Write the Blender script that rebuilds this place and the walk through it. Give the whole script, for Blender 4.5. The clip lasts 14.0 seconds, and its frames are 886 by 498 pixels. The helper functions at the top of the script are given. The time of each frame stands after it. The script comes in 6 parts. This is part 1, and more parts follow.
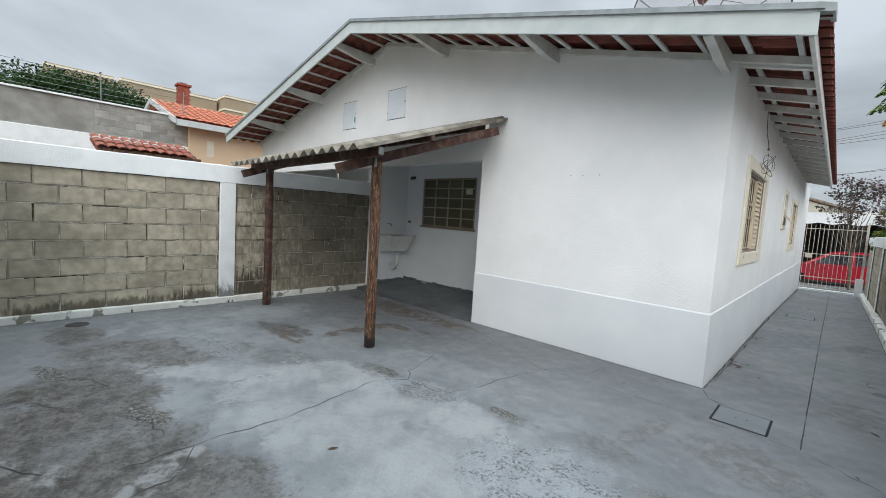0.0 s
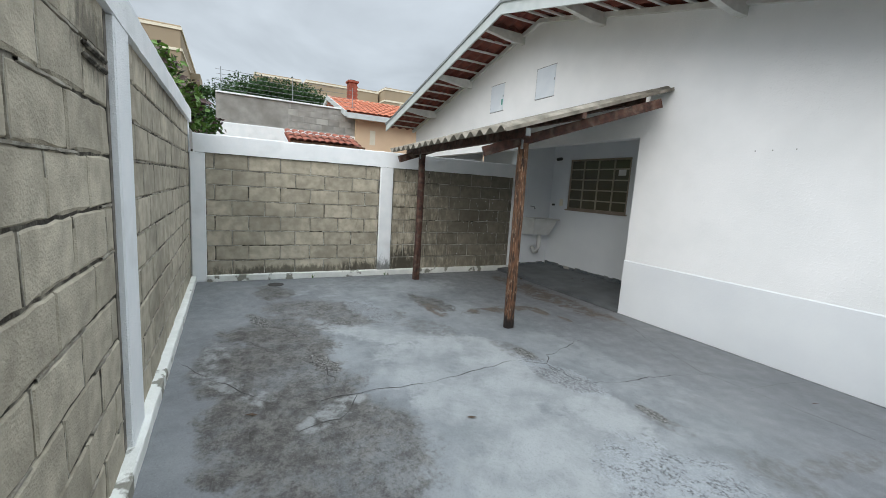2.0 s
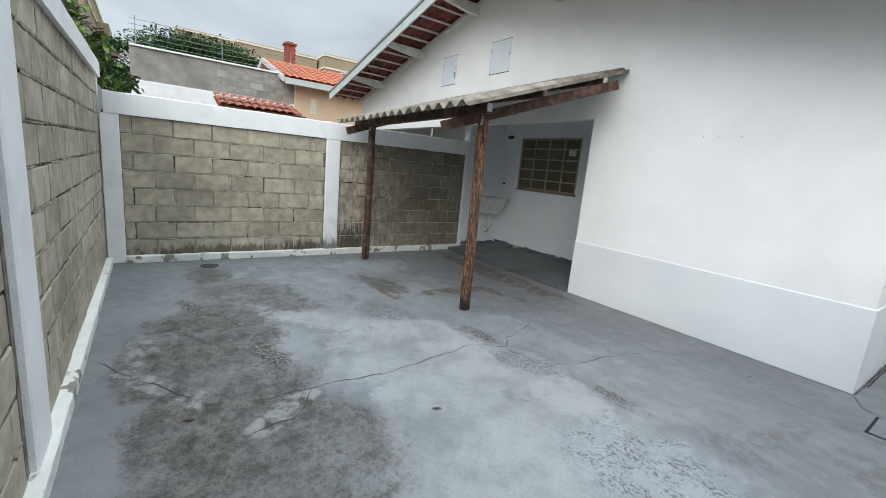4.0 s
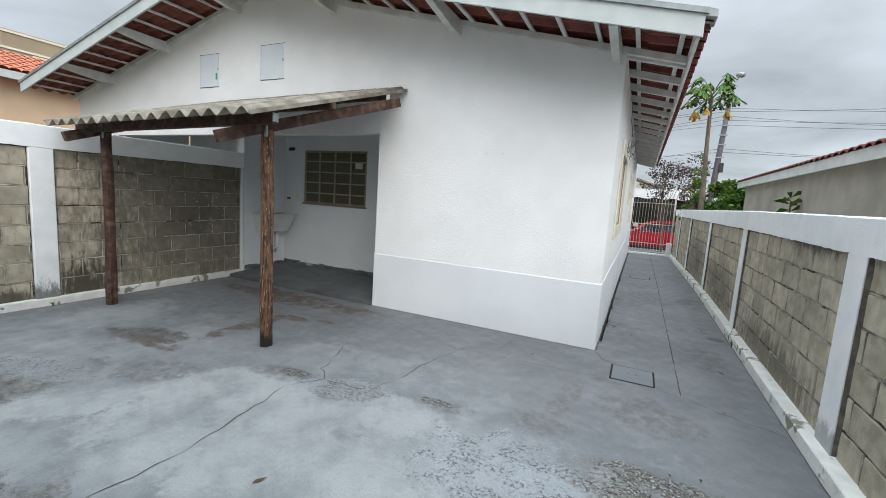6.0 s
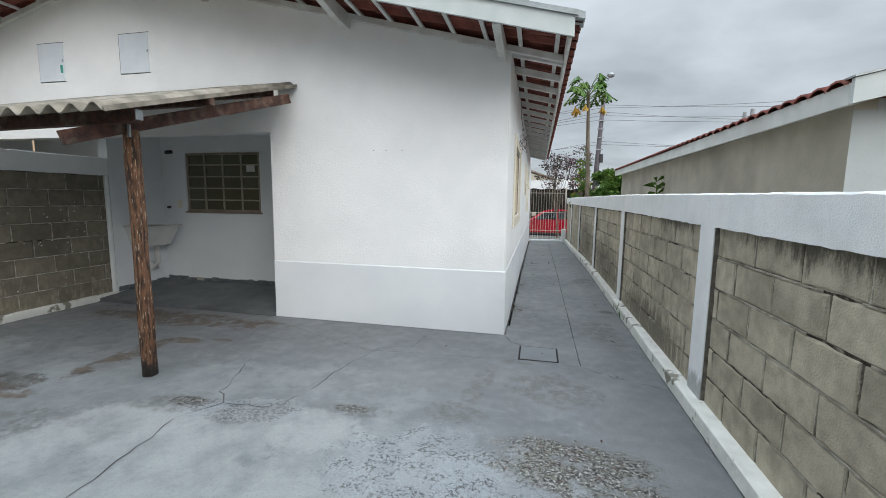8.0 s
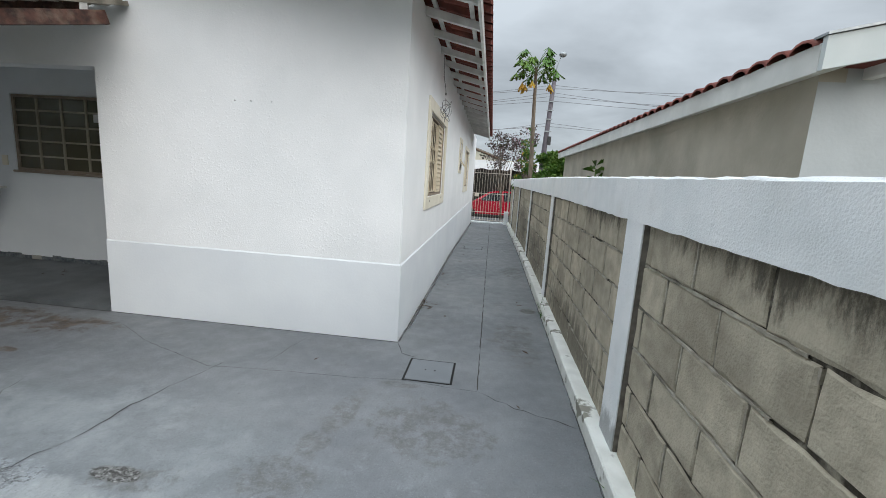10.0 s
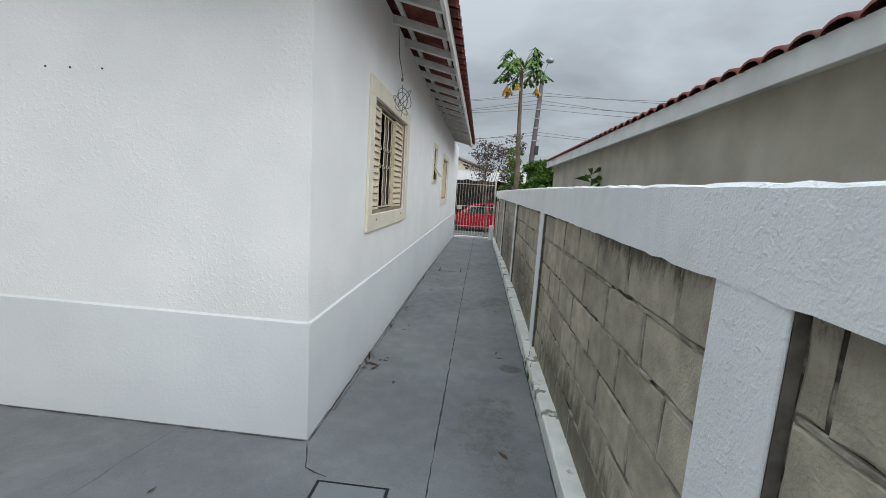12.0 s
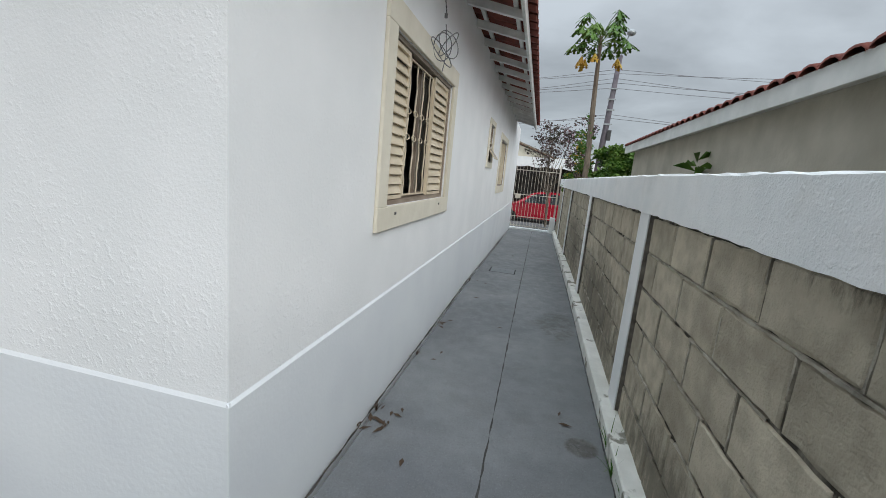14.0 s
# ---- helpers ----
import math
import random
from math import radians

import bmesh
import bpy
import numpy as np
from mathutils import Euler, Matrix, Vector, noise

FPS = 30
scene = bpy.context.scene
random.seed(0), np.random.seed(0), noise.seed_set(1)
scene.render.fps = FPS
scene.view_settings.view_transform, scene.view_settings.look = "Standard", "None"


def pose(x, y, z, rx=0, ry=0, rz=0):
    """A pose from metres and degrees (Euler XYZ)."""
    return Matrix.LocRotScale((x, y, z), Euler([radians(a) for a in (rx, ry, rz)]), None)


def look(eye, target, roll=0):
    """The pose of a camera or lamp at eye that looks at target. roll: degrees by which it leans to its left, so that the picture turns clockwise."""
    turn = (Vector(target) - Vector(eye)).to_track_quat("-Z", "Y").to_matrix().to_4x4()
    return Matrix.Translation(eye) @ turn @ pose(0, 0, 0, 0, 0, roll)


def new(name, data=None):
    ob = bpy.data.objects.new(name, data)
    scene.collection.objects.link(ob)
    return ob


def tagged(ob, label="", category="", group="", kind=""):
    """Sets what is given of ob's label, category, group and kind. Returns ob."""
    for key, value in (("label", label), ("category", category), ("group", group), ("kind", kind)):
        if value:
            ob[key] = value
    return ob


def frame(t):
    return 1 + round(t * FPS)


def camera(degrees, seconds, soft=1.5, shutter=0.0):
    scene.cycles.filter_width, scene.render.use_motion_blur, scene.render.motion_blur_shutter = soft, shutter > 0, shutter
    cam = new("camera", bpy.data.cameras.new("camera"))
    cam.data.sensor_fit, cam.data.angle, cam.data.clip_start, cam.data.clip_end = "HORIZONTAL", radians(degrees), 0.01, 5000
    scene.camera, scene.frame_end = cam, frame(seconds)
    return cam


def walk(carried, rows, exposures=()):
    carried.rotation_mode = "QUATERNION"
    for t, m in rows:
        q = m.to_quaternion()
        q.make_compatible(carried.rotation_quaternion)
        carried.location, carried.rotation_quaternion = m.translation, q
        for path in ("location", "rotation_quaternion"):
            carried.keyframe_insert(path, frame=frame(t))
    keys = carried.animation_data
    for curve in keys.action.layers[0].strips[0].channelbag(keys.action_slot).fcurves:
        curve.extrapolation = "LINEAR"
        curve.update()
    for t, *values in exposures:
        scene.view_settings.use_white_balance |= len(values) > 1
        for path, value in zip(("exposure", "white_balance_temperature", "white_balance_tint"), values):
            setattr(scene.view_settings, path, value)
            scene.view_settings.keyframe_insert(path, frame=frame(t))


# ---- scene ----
cam = camera(93.7, 14.0, soft=0.9)
PATH = [
    (0, (0.039, 0.32, 1.415), (-1.33, 1.769, 1.25), 3.5),
    (0.5, (0.031, 0.351, 1.415), (-1.476, 1.651, 1.225), 3.6),
    (1, (0.033, 0.344, 1.42), (-1.596, 1.482, 1.196), 3.5),
    (1.5, (0.054, 0.316, 1.402), (-1.662, 1.311, 1.149), 3.4),
    (2, (0.049, 0.287, 1.406), (-1.707, 1.201, 1.119), 3.6),
    (4.5, (-0.315, 0.255, 1.41), (-1.8, 1.537, 1.021), 5.6),
    (5, (-0.458, 0.22, 1.398), (-1.779, 1.676, 1.032), 5.5),
    (5.5, (-0.516, 0.198, 1.42), (-1.602, 1.844, 1.089), 5.0),
    (6, (-0.446, 0.28, 1.442), (-1.284, 2.079, 1.19), 3.7),
    (6.5, (-0.422, 0.309, 1.465), (-1.083, 2.193, 1.338), 2.1),
    (7, (-0.416, 0.284, 1.496), (-1.014, 2.192, 1.465), 1.0),
    (7.5, (-0.424, 0.28, 1.481), (-0.963, 2.204, 1.395), 0.6),
    (8, (-0.412, 0.328, 1.425), (-0.849, 2.264, 1.183), 0.7),
    (8.5, (-0.288, 0.478, 1.411), (-0.593, 2.425, 1.071), 1.1),
    (11, (0.09, 1.964, 1.429), (-0.105, 3.928, 1.108), 3.9),
    (11.5, (0.141, 2.281, 1.441), (-0.039, 4.25, 1.142), 3.9),
    (12, (0.148, 2.548, 1.425), (-0.013, 4.521, 1.143), 3.7),
    (12.5, (0.091, 2.825, 1.434), (-0.069, 4.798, 1.147), 3.6),
    (13, (0.145, 3.118, 1.429), (-0.042, 5.085, 1.12), 3.9),
    (13.5, (0.165, 3.391, 1.413), (-0.098, 5.343, 1.069), 4.2),
    (14, (0.091, 3.664, 1.41), (-0.323, 5.586, 1.042), 5.5),
]
walk(cam, [(t, look(eye, target, roll)) for t, eye, target, roll in PATH], exposures=[(0.0, 0.22), (2.0, 0.30), (6.0, 0.36), (7.0, 0.20), (8.0, 0.24), (8.5, 0.30), (11.0, 0.13), (12.5, 0.0), (14.0, 0.05)])

# ---- light ----
SUN_EL, SUN_AZ = radians(33), radians(140)
world = bpy.data.worlds.new("world")
scene.world = world
world.use_nodes = True
wn, wl = world.node_tree.nodes, world.node_tree.links
wn.clear()


def wnode(kind, **values):
    n = wn.new(kind)
    for k, v in values.items():
        n.inputs[k].default_value = v
    return n


def build_sky():
    """Overcast sky: a thin share of clear sky under a soft cloud layer that brightens towards the zenith."""
    sky = wn.new("ShaderNodeTexSky")
    sky.sky_type, sky.sun_disc = "NISHITA", False
    sky.sun_elevation, sky.sun_rotation = SUN_EL, SUN_AZ
    dim = wn.new("ShaderNodeMix")
    dim.data_type, dim.blend_type = "RGBA", "MULTIPLY"
    dim.inputs[0].default_value = 1.0
    wl.new(sky.outputs[0], dim.inputs[6])
    dim.inputs[7].default_value = (0.10, 0.10, 0.10, 1)
    tc = wn.new("ShaderNodeTexCoord")
    sep = wn.new("ShaderNodeSeparateXYZ")
    wl.new(tc.outputs["Generated"], sep.inputs[0])
    up = wn.new("ShaderNodeMath"); up.operation = "MAXIMUM"; up.inputs[1].default_value = 0.0
    wl.new(sep.outputs[2], up.inputs[0])
    lum = wn.new("ShaderNodeMath"); lum.operation = "MULTIPLY_ADD"
    lum.inputs[1].default_value, lum.inputs[2].default_value = SKY_RISE, SKY_BASE
    sq = wn.new("ShaderNodeMath"); sq.operation = "POWER"; sq.inputs[1].default_value = 4.0
    wl.new(up.outputs[0], sq.inputs[0]); wl.new(sq.outputs[0], lum.inputs[0])
    # cloud pattern projected on a flat layer overhead
    add = wn.new("ShaderNodeMath"); add.operation = "ADD"; add.inputs[1].default_value = 0.16
    wl.new(up.outputs[0], add.inputs[0])
    inv = wn.new("ShaderNodeMath"); inv.operation = "DIVIDE"; inv.inputs[0].default_value = 1.0
    wl.new(add.outputs[0], inv.inputs[1])
    proj = wn.new("ShaderNodeVectorMath"); proj.operation = "SCALE"
    wl.new(tc.outputs["Generated"], proj.inputs[0]); wl.new(inv.outputs[0], proj.inputs["Scale"])
    no = wn.new("ShaderNodeTexNoise")
    for k, v in (("Scale", 0.95), ("Detail", 7), ("Roughness", 0.52), ("Distortion", 0.35)):
        no.inputs[k].default_value = v
    wl.new(proj.outputs[0], no.inputs["Vector"])
    ramp = wn.new("ShaderNodeMapRange")
    for k, v in (("From Min", 0.36), ("From Max", 0.64), ("To Min", 0.76), ("To Max", 1.20)):
        ramp.inputs[k].default_value = v
    wl.new(no.outputs[0], ramp.inputs[0])
    mul = wn.new("ShaderNodeMath"); mul.operation = "MULTIPLY"
    wl.new(lum.outputs[0], mul.inputs[0]); wl.new(ramp.outputs[0], mul.inputs[1])
    tint = wn.new("ShaderNodeVectorMath"); tint.operation = "SCALE"
    tint.inputs[0].default_value = (0.89, 0.985, 1.07)
    wl.new(mul.outputs[0], tint.inputs["Scale"])
    mix = wn.new("ShaderNodeMix"); mix.data_type = "RGBA"
    mix.inputs[0].default_value = 0.92
    wl.new(dim.outputs[2], mix.inputs[6]); wl.new(tint.outputs[0], mix.inputs[7])
    bg = wn.new("ShaderNodeBackground")
    wl.new(mix.outputs[2], bg.inputs[0])
    out = wn.new("ShaderNodeOutputWorld")
    wl.new(bg.outputs[0], out.inputs[0])


SKY_BASE, SKY_RISE = 0.50, 3.0
build_sky()
sun = new("sun", bpy.data.lights.new("sun", "SUN"))
sun.data.energy, sun.data.angle, sun.data.color = 1.7, radians(50), (1.0, 0.97, 0.93)
sun.matrix_world = look((0, 0, 20), (-math.sin(SUN_AZ) * math.cos(SUN_EL) * 20, -math.cos(SUN_AZ) * math.cos(SUN_EL) * 20, 20 - math.sin(SUN_EL) * 20))


# ---- materials ----
def new_mat(name):
    m = bpy.data.materials.new(name)
    m.use_nodes = True
    return m, m.node_tree.nodes, m.node_tree.links, m.node_tree.nodes["Principled BSDF"]


def surf(name, c1, c2, scale=6.0, c3=None, scale3=1.2, amount3=0.5, rough=0.8, bump=0.2, bump_scale=60.0, bump_dist=0.004,
         metal=0.0, stretch=(1, 1, 1), vary=0.0, coat=0.0, lo=0.35, hi=0.65, lo3=0.5, hi3=0.72,
         world3=None, flake=0.0, dark_patches=(), mould=(0.045, 0.045, 0.035)):
    """Two tones at a fine scale, a third as coarse stains, a fine relief, and a shift of tone from object to object."""
    m, n, l, p = new_mat(name)
    tc = n.new("ShaderNodeTexCoord")
    mp = n.new("ShaderNodeMapping"); mp.inputs["Scale"].default_value = stretch
    l.new(tc.outputs["Object"], mp.inputs[0])
    info = n.new("ShaderNodeObjectInfo")
    off = n.new("ShaderNodeVectorMath"); off.operation = "ADD"
    k = n.new("ShaderNodeMath"); k.operation = "MULTIPLY"; k.inputs[1].default_value = 37.0 if vary else 0.0
    l.new(info.outputs["Random"], k.inputs[0]); l.new(mp.outputs[0], off.inputs[0]); l.new(k.outputs[0], off.inputs[1])
    a = n.new("ShaderNodeTexNoise"); a.inputs["Scale"].default_value, a.inputs["Detail"].default_value = scale, 6
    l.new(off.outputs[0], a.inputs["Vector"])
    r = n.new("ShaderNodeMapRange"); r.inputs[1].default_value, r.inputs[2].default_value = lo, hi
    l.new(a.outputs[0], r.inputs[0])
    mix = n.new("ShaderNodeMix"); mix.data_type = "RGBA"
    mix.inputs[6].default_value, mix.inputs[7].default_value = (*c1, 1), (*c2, 1)
    l.new(r.outputs[0], mix.inputs[0])
    col = mix.outputs[2]
    if c3:
        b = n.new("ShaderNodeTexNoise"); b.inputs["Scale"].default_value, b.inputs["Detail"].default_value = scale3, 5
        if world3:
            geo = n.new("ShaderNodeNewGeometry")
            wm = n.new("ShaderNodeMapping"); wm.inputs["Scale"].default_value = world3
            l.new(geo.outputs["Position"], wm.inputs[0]); l.new(wm.outputs[0], b.inputs["Vector"])
        else:
            l.new(off.outputs[0], b.inputs["Vector"])
        r3 = n.new("ShaderNodeMapRange"); r3.inputs[1].default_value, r3.inputs[2].default_value, r3.inputs[4].default_value = lo3, hi3, amount3
        l.new(b.outputs[0], r3.inputs[0])
        mix3 = n.new("ShaderNodeMix"); mix3.data_type = "RGBA"; mix3.inputs[7].default_value = (*c3, 1)
        l.new(r3.outputs[0], mix3.inputs[0]); l.new(col, mix3.inputs[6])
        col = mix3.outputs[2]
    if dark_patches:
        # dark patches with a ragged outline at their own places: mould, char, painted shade
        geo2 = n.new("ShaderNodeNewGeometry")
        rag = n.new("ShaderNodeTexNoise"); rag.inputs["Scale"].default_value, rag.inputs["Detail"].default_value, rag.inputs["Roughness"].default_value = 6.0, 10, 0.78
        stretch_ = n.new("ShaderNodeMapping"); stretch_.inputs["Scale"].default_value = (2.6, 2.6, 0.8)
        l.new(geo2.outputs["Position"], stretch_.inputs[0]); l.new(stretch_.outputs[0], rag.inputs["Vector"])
        for x, y, z, rx, ry, rz, force in dark_patches:
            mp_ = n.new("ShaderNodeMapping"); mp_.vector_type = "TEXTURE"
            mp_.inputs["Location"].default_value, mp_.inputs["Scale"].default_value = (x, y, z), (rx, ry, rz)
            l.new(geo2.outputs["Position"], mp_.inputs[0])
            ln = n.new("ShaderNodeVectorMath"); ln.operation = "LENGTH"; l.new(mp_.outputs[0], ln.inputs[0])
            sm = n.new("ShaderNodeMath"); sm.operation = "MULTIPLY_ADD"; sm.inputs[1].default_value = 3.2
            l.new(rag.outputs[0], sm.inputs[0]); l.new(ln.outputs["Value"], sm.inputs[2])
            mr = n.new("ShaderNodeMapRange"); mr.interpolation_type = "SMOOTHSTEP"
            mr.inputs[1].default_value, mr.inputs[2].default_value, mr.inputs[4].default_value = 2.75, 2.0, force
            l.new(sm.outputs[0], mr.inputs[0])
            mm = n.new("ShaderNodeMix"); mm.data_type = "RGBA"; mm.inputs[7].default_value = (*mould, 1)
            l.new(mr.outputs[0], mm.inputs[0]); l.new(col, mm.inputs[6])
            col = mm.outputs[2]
    if vary:
        v = n.new("ShaderNodeMapRange"); v.inputs[3].default_value, v.inputs[4].default_value = 1 - vary, 1 + vary
        l.new(info.outputs["Random"], v.inputs[0])
        h = n.new("ShaderNodeHueSaturation"); l.new(v.outputs[0], h.inputs["Value"]); l.new(col, h.inputs["Color"])
        col = h.outputs[0]
    l.new(col, p.inputs["Base Color"])
    p.inputs["Roughness"].default_value, p.inputs["Metallic"].default_value = rough, metal
    p.inputs["Coat Weight"].default_value = coat
    if bump:
        g = n.new("ShaderNodeTexNoise"); g.inputs["Scale"].default_value, g.inputs["Detail"].default_value = bump_scale, 4
        l.new(off.outputs[0], g.inputs["Vector"])
        height = g.outputs[0]
        if flake:
            # raised trowel crumbs that come and go over the wall
            g.inputs["Distortion"].default_value = 0.1
            cr = n.new("ShaderNodeMapRange"); cr.inputs[1].default_value, cr.inputs[2].default_value = 0.54, 0.66
            l.new(g.outputs[0], cr.inputs[0])
            big = n.new("ShaderNodeTexNoise"); big.inputs["Scale"].default_value, big.inputs["Detail"].default_value = 1.3, 4
            l.new(off.outputs[0], big.inputs["Vector"])
            br = n.new("ShaderNodeMapRange"); br.inputs[1].default_value, br.inputs[2].default_value, br.inputs[3].default_value = 0.42, 0.66, 0.12
            l.new(big.outputs[0], br.inputs[0])
            mu = n.new("ShaderNodeMath"); mu.operation = "MULTIPLY"
            l.new(cr.outputs[0], mu.inputs[0]); l.new(br.outputs[0], mu.inputs[1])
            f2 = n.new("ShaderNodeTexNoise"); f2.inputs["Scale"].default_value, f2.inputs["Detail"].default_value = bump_scale * 3, 3
            l.new(off.outputs[0], f2.inputs["Vector"])
            ad = n.new("ShaderNodeMath"); ad.operation = "MULTIPLY_ADD"; ad.inputs[1].default_value = flake
            l.new(mu.outputs[0], ad.inputs[0]); l.new(f2.outputs[0], ad.inputs[2])
            height = ad.outputs[0]
        bp = n.new("ShaderNodeBump"); bp.inputs["Strength"].default_value, bp.inputs["Distance"].default_value = bump, bump_dist
        l.new(height, bp.inputs["Height"]); l.new(bp.outputs[0], p.inputs["Normal"])
    return m


def glass(name, tint=(0.5, 0.55, 0.55), rough=0.05):
    m, n, l, p = new_mat(name)
    p.inputs["Base Color"].default_value = (*tint, 1)
    p.inputs["Roughness"].default_value, p.inputs["Transmission Weight"].default_value = rough, 0.0
    p.inputs["Specular IOR Level"].default_value = 0.8
    return m


# sixth entry paints the awning's shade over the west panel; the rest are mould
MOULD_AND_SHADE = [(-6.1, 2.78, 0.16, 0.4, 0.34, 0.34, 0.97), (-6.1, 2.10, 0.10, 0.4, 0.40, 0.14, 0.9), (-6.1, 1.0, 0.10, 0.4, 1.2, 0.10, 0.8),
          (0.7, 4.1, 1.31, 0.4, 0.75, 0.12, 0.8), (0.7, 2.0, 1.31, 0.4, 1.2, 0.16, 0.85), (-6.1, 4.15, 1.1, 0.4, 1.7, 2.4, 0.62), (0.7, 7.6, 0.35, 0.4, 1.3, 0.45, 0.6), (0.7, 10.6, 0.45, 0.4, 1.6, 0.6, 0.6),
          (0.7, 4.9, 0.20, 0.4, 1.4, 0.25, 0.6), (-4.5, -0.17, 2.05, 1.5, 0.3, 0.10, 0.7), (-2.05, -0.17, 1.85, 0.35, 0.3, 0.16, 0.7)]
WHITE = surf("stucco_white", (0.83, 0.845, 0.85), (0.88, 0.89, 0.895), 2.5, (0.72, 0.74, 0.74), 0.7, 0.35, 0.75, 0.25, 40, 0.006, flake=1.5)
WHITE_SMOOTH = surf("plinth_white", (0.73, 0.76, 0.79), (0.78, 0.81, 0.83), 2.0, (0.66, 0.69, 0.71), 0.8, 0.4, 0.7, 0.25, 50, 0.005)
WALL_PAINT = surf("fence_white_paint", (0.82, 0.85, 0.86), (0.89, 0.905, 0.91), 5, (0.52, 0.53, 0.50), 3.5, 0.22, 0.8, 0.45, 45, 0.006, flake=1.0, lo3=0.56, hi3=0.72, dark_patches=[(-6.1, 2.45, 0.06, 0.4, 0.22, 0.20, 0.8), (0.7, 3.4, 0.15, 0.3, 0.3, 0.12, 0.5)])
KERB_PAINT = surf("peeling_kerb_paint", (0.70, 0.71, 0.67), (0.84, 0.85, 0.81), 7, (0.16, 0.150, 0.11), 6.0, 0.85, 0.85, 0.7, 30, 0.012, lo3=0.585, hi3=0.63)
BLOCK = surf("concrete_block", (0.358, 0.320, 0.246), (0.512, 0.462, 0.360), 11, (0.22, 0.193, 0.145), 1.0, 0.45, 0.93, 0.7, 95, 0.007, vary=0.15, lo3=0.5, hi3=0.68, world3=(1.6, 1.6, 2.6), dark_patches=MOULD_AND_SHADE, mould=(0.062, 0.055, 0.040))
MORTAR = surf("dark_mortar", (0.050, 0.043, 0.032), (0.30, 0.275, 0.22), 16, (0.025, 0.022, 0.017), 3.0, 0.8, 0.95, 0.9, 50, 0.012, lo=0.47, hi=0.64)
MORTAR_PALE = surf("pale_mortar", (0.34, 0.32, 0.27), (0.60, 0.58, 0.51), 12, (0.06, 0.055, 0.045), 4.0, 0.7, 0.95, 0.9, 50, 0.012, lo=0.44, hi=0.60)
MORTAR_MID = surf("grey_brown_mortar", (0.27, 0.245, 0.195), (0.46, 0.43, 0.36), 12, (0.05, 0.044, 0.034), 5.0, 0.85, 0.95, 0.9, 50, 0.012, lo=0.40, hi=0.62)
HATCH = surf("pale_blue_hatch_paint", (0.68, 0.74, 0.80), (0.74, 0.79, 0.84), 5, rough=0.6, bump=0.1)
WOOD_WHITE = surf("white_painted_wood", (0.60, 0.61, 0.59), (0.74, 0.75, 0.73), 8, (0.52, 0.51, 0.47), 3, 0.5, 0.7, 0.25, 60, 0.003, stretch=(1, 1, 1), vary=0.06)
FASCIA = surf("white_painted_board", (0.49, 0.54, 0.54), (0.57, 0.61, 0.61), 5, (0.60, 0.64, 0.63), 1.5, 0.5, 0.55, 0.1, 40, 0.003)
METAL_GREY = surf("galvanised_metal", (0.28, 0.31, 0.32), (0.40, 0.43, 0.44), 9, (0.2, 0.2, 0.19), 3, 0.4, 0.45, 0.1, 50, 0.002, metal=0.5)
TILE = surf("clay_tile", (0.125, 0.035, 0.027), (0.22, 0.062, 0.044), 9, (0.10, 0.042, 0.034), 3, 0.6, 0.85, 0.4, 60, 0.004, vary=0.18)
TILE_SHED = surf("faded_clay_tile", (0.20, 0.060, 0.038), (0.33, 0.105, 0.062), 9, (0.10, 0.05, 0.035), 6, 0.7, 0.85, 0.3, 40, 0.01, vary=0.12)
TILE_FAR = surf("orange_clay_tile", (0.44, 0.125, 0.06), (0.58, 0.20, 0.11), 6, (0.35, 0.12, 0.07), 1.5, 0.5, 0.85, 0.3, 40, 0.01, vary=0.12)
FIBRO = surf("fibre_cement", (0.15, 0.138, 0.11), (0.34, 0.31, 0.26), 7, (0.10, 0.088, 0.066), 2.5, 0.7, 0.9, 0.6, 60, 0.005)
OLD_WOOD = surf("weathered_brown_wood", (0.036, 0.020, 0.013), (0.19, 0.092, 0.048), 4, (0.50, 0.38, 0.27), 9.0, 0.85, 0.85, 1.0, 12, 0.02, stretch=(13, 13, 1.8), lo=0.40, hi=0.58, lo3=0.60, hi3=0.66, dark_patches=[(-3.375, 2.90, 0.02, 0.3, 0.3, 0.13, 0.95)], mould=(0.012, 0.010, 0.009))
BEAM_WOOD = surf("red_brown_wood", (0.030, 0.015, 0.011), (0.092, 0.038, 0.026), 6, (0.25, 0.20, 0.15), 3.5, 0.45, 0.75, 0.7, 20, 0.008, stretch=(3, 3, 3))
CREAM = surf("cream_window_paint", (0.62, 0.53, 0.39), (0.70, 0.61, 0.46), 6, (0.52, 0.44, 0.33), 2, 0.4, 0.55, 0.1, 40, 0.003)
CREAM_PLASTER = surf("cream_plaster", (0.71, 0.665, 0.55), (0.78, 0.735, 0.62), 5, (0.62, 0.58, 0.47), 2, 0.5, 0.75, 0.3, 45, 0.006)
FRAME_BROWN = surf("taupe_steel_paint", (0.22, 0.175, 0.135), (0.30, 0.245, 0.19), 7, (0.2, 0.14, 0.1), 2, 0.5, 0.5, 0.1, 40, 0.002)
DARK = surf("dark_interior", (0.04, 0.035, 0.03), (0.06, 0.055, 0.05), 3, rough=0.9, bump=0)
GLASS_DARK = glass("dark_window_glass", (0.05, 0.05, 0.045), 0.12)
GLASS_OLIVE = glass("olive_window_glass", (0.085, 0.080, 0.052), 0.15)
BAR_OLIVE = surf("olive_window_paint", (0.30, 0.27, 0.20), (0.38, 0.345, 0.26), 7, rough=0.5, bump=0.1)
CERAMIC = surf("white_sink_stone", (0.56, 0.57, 0.55), (0.66, 0.67, 0.65), 5, (0.42, 0.42, 0.39), 3, 0.5, 0.4, 0.05, 40, 0.002)
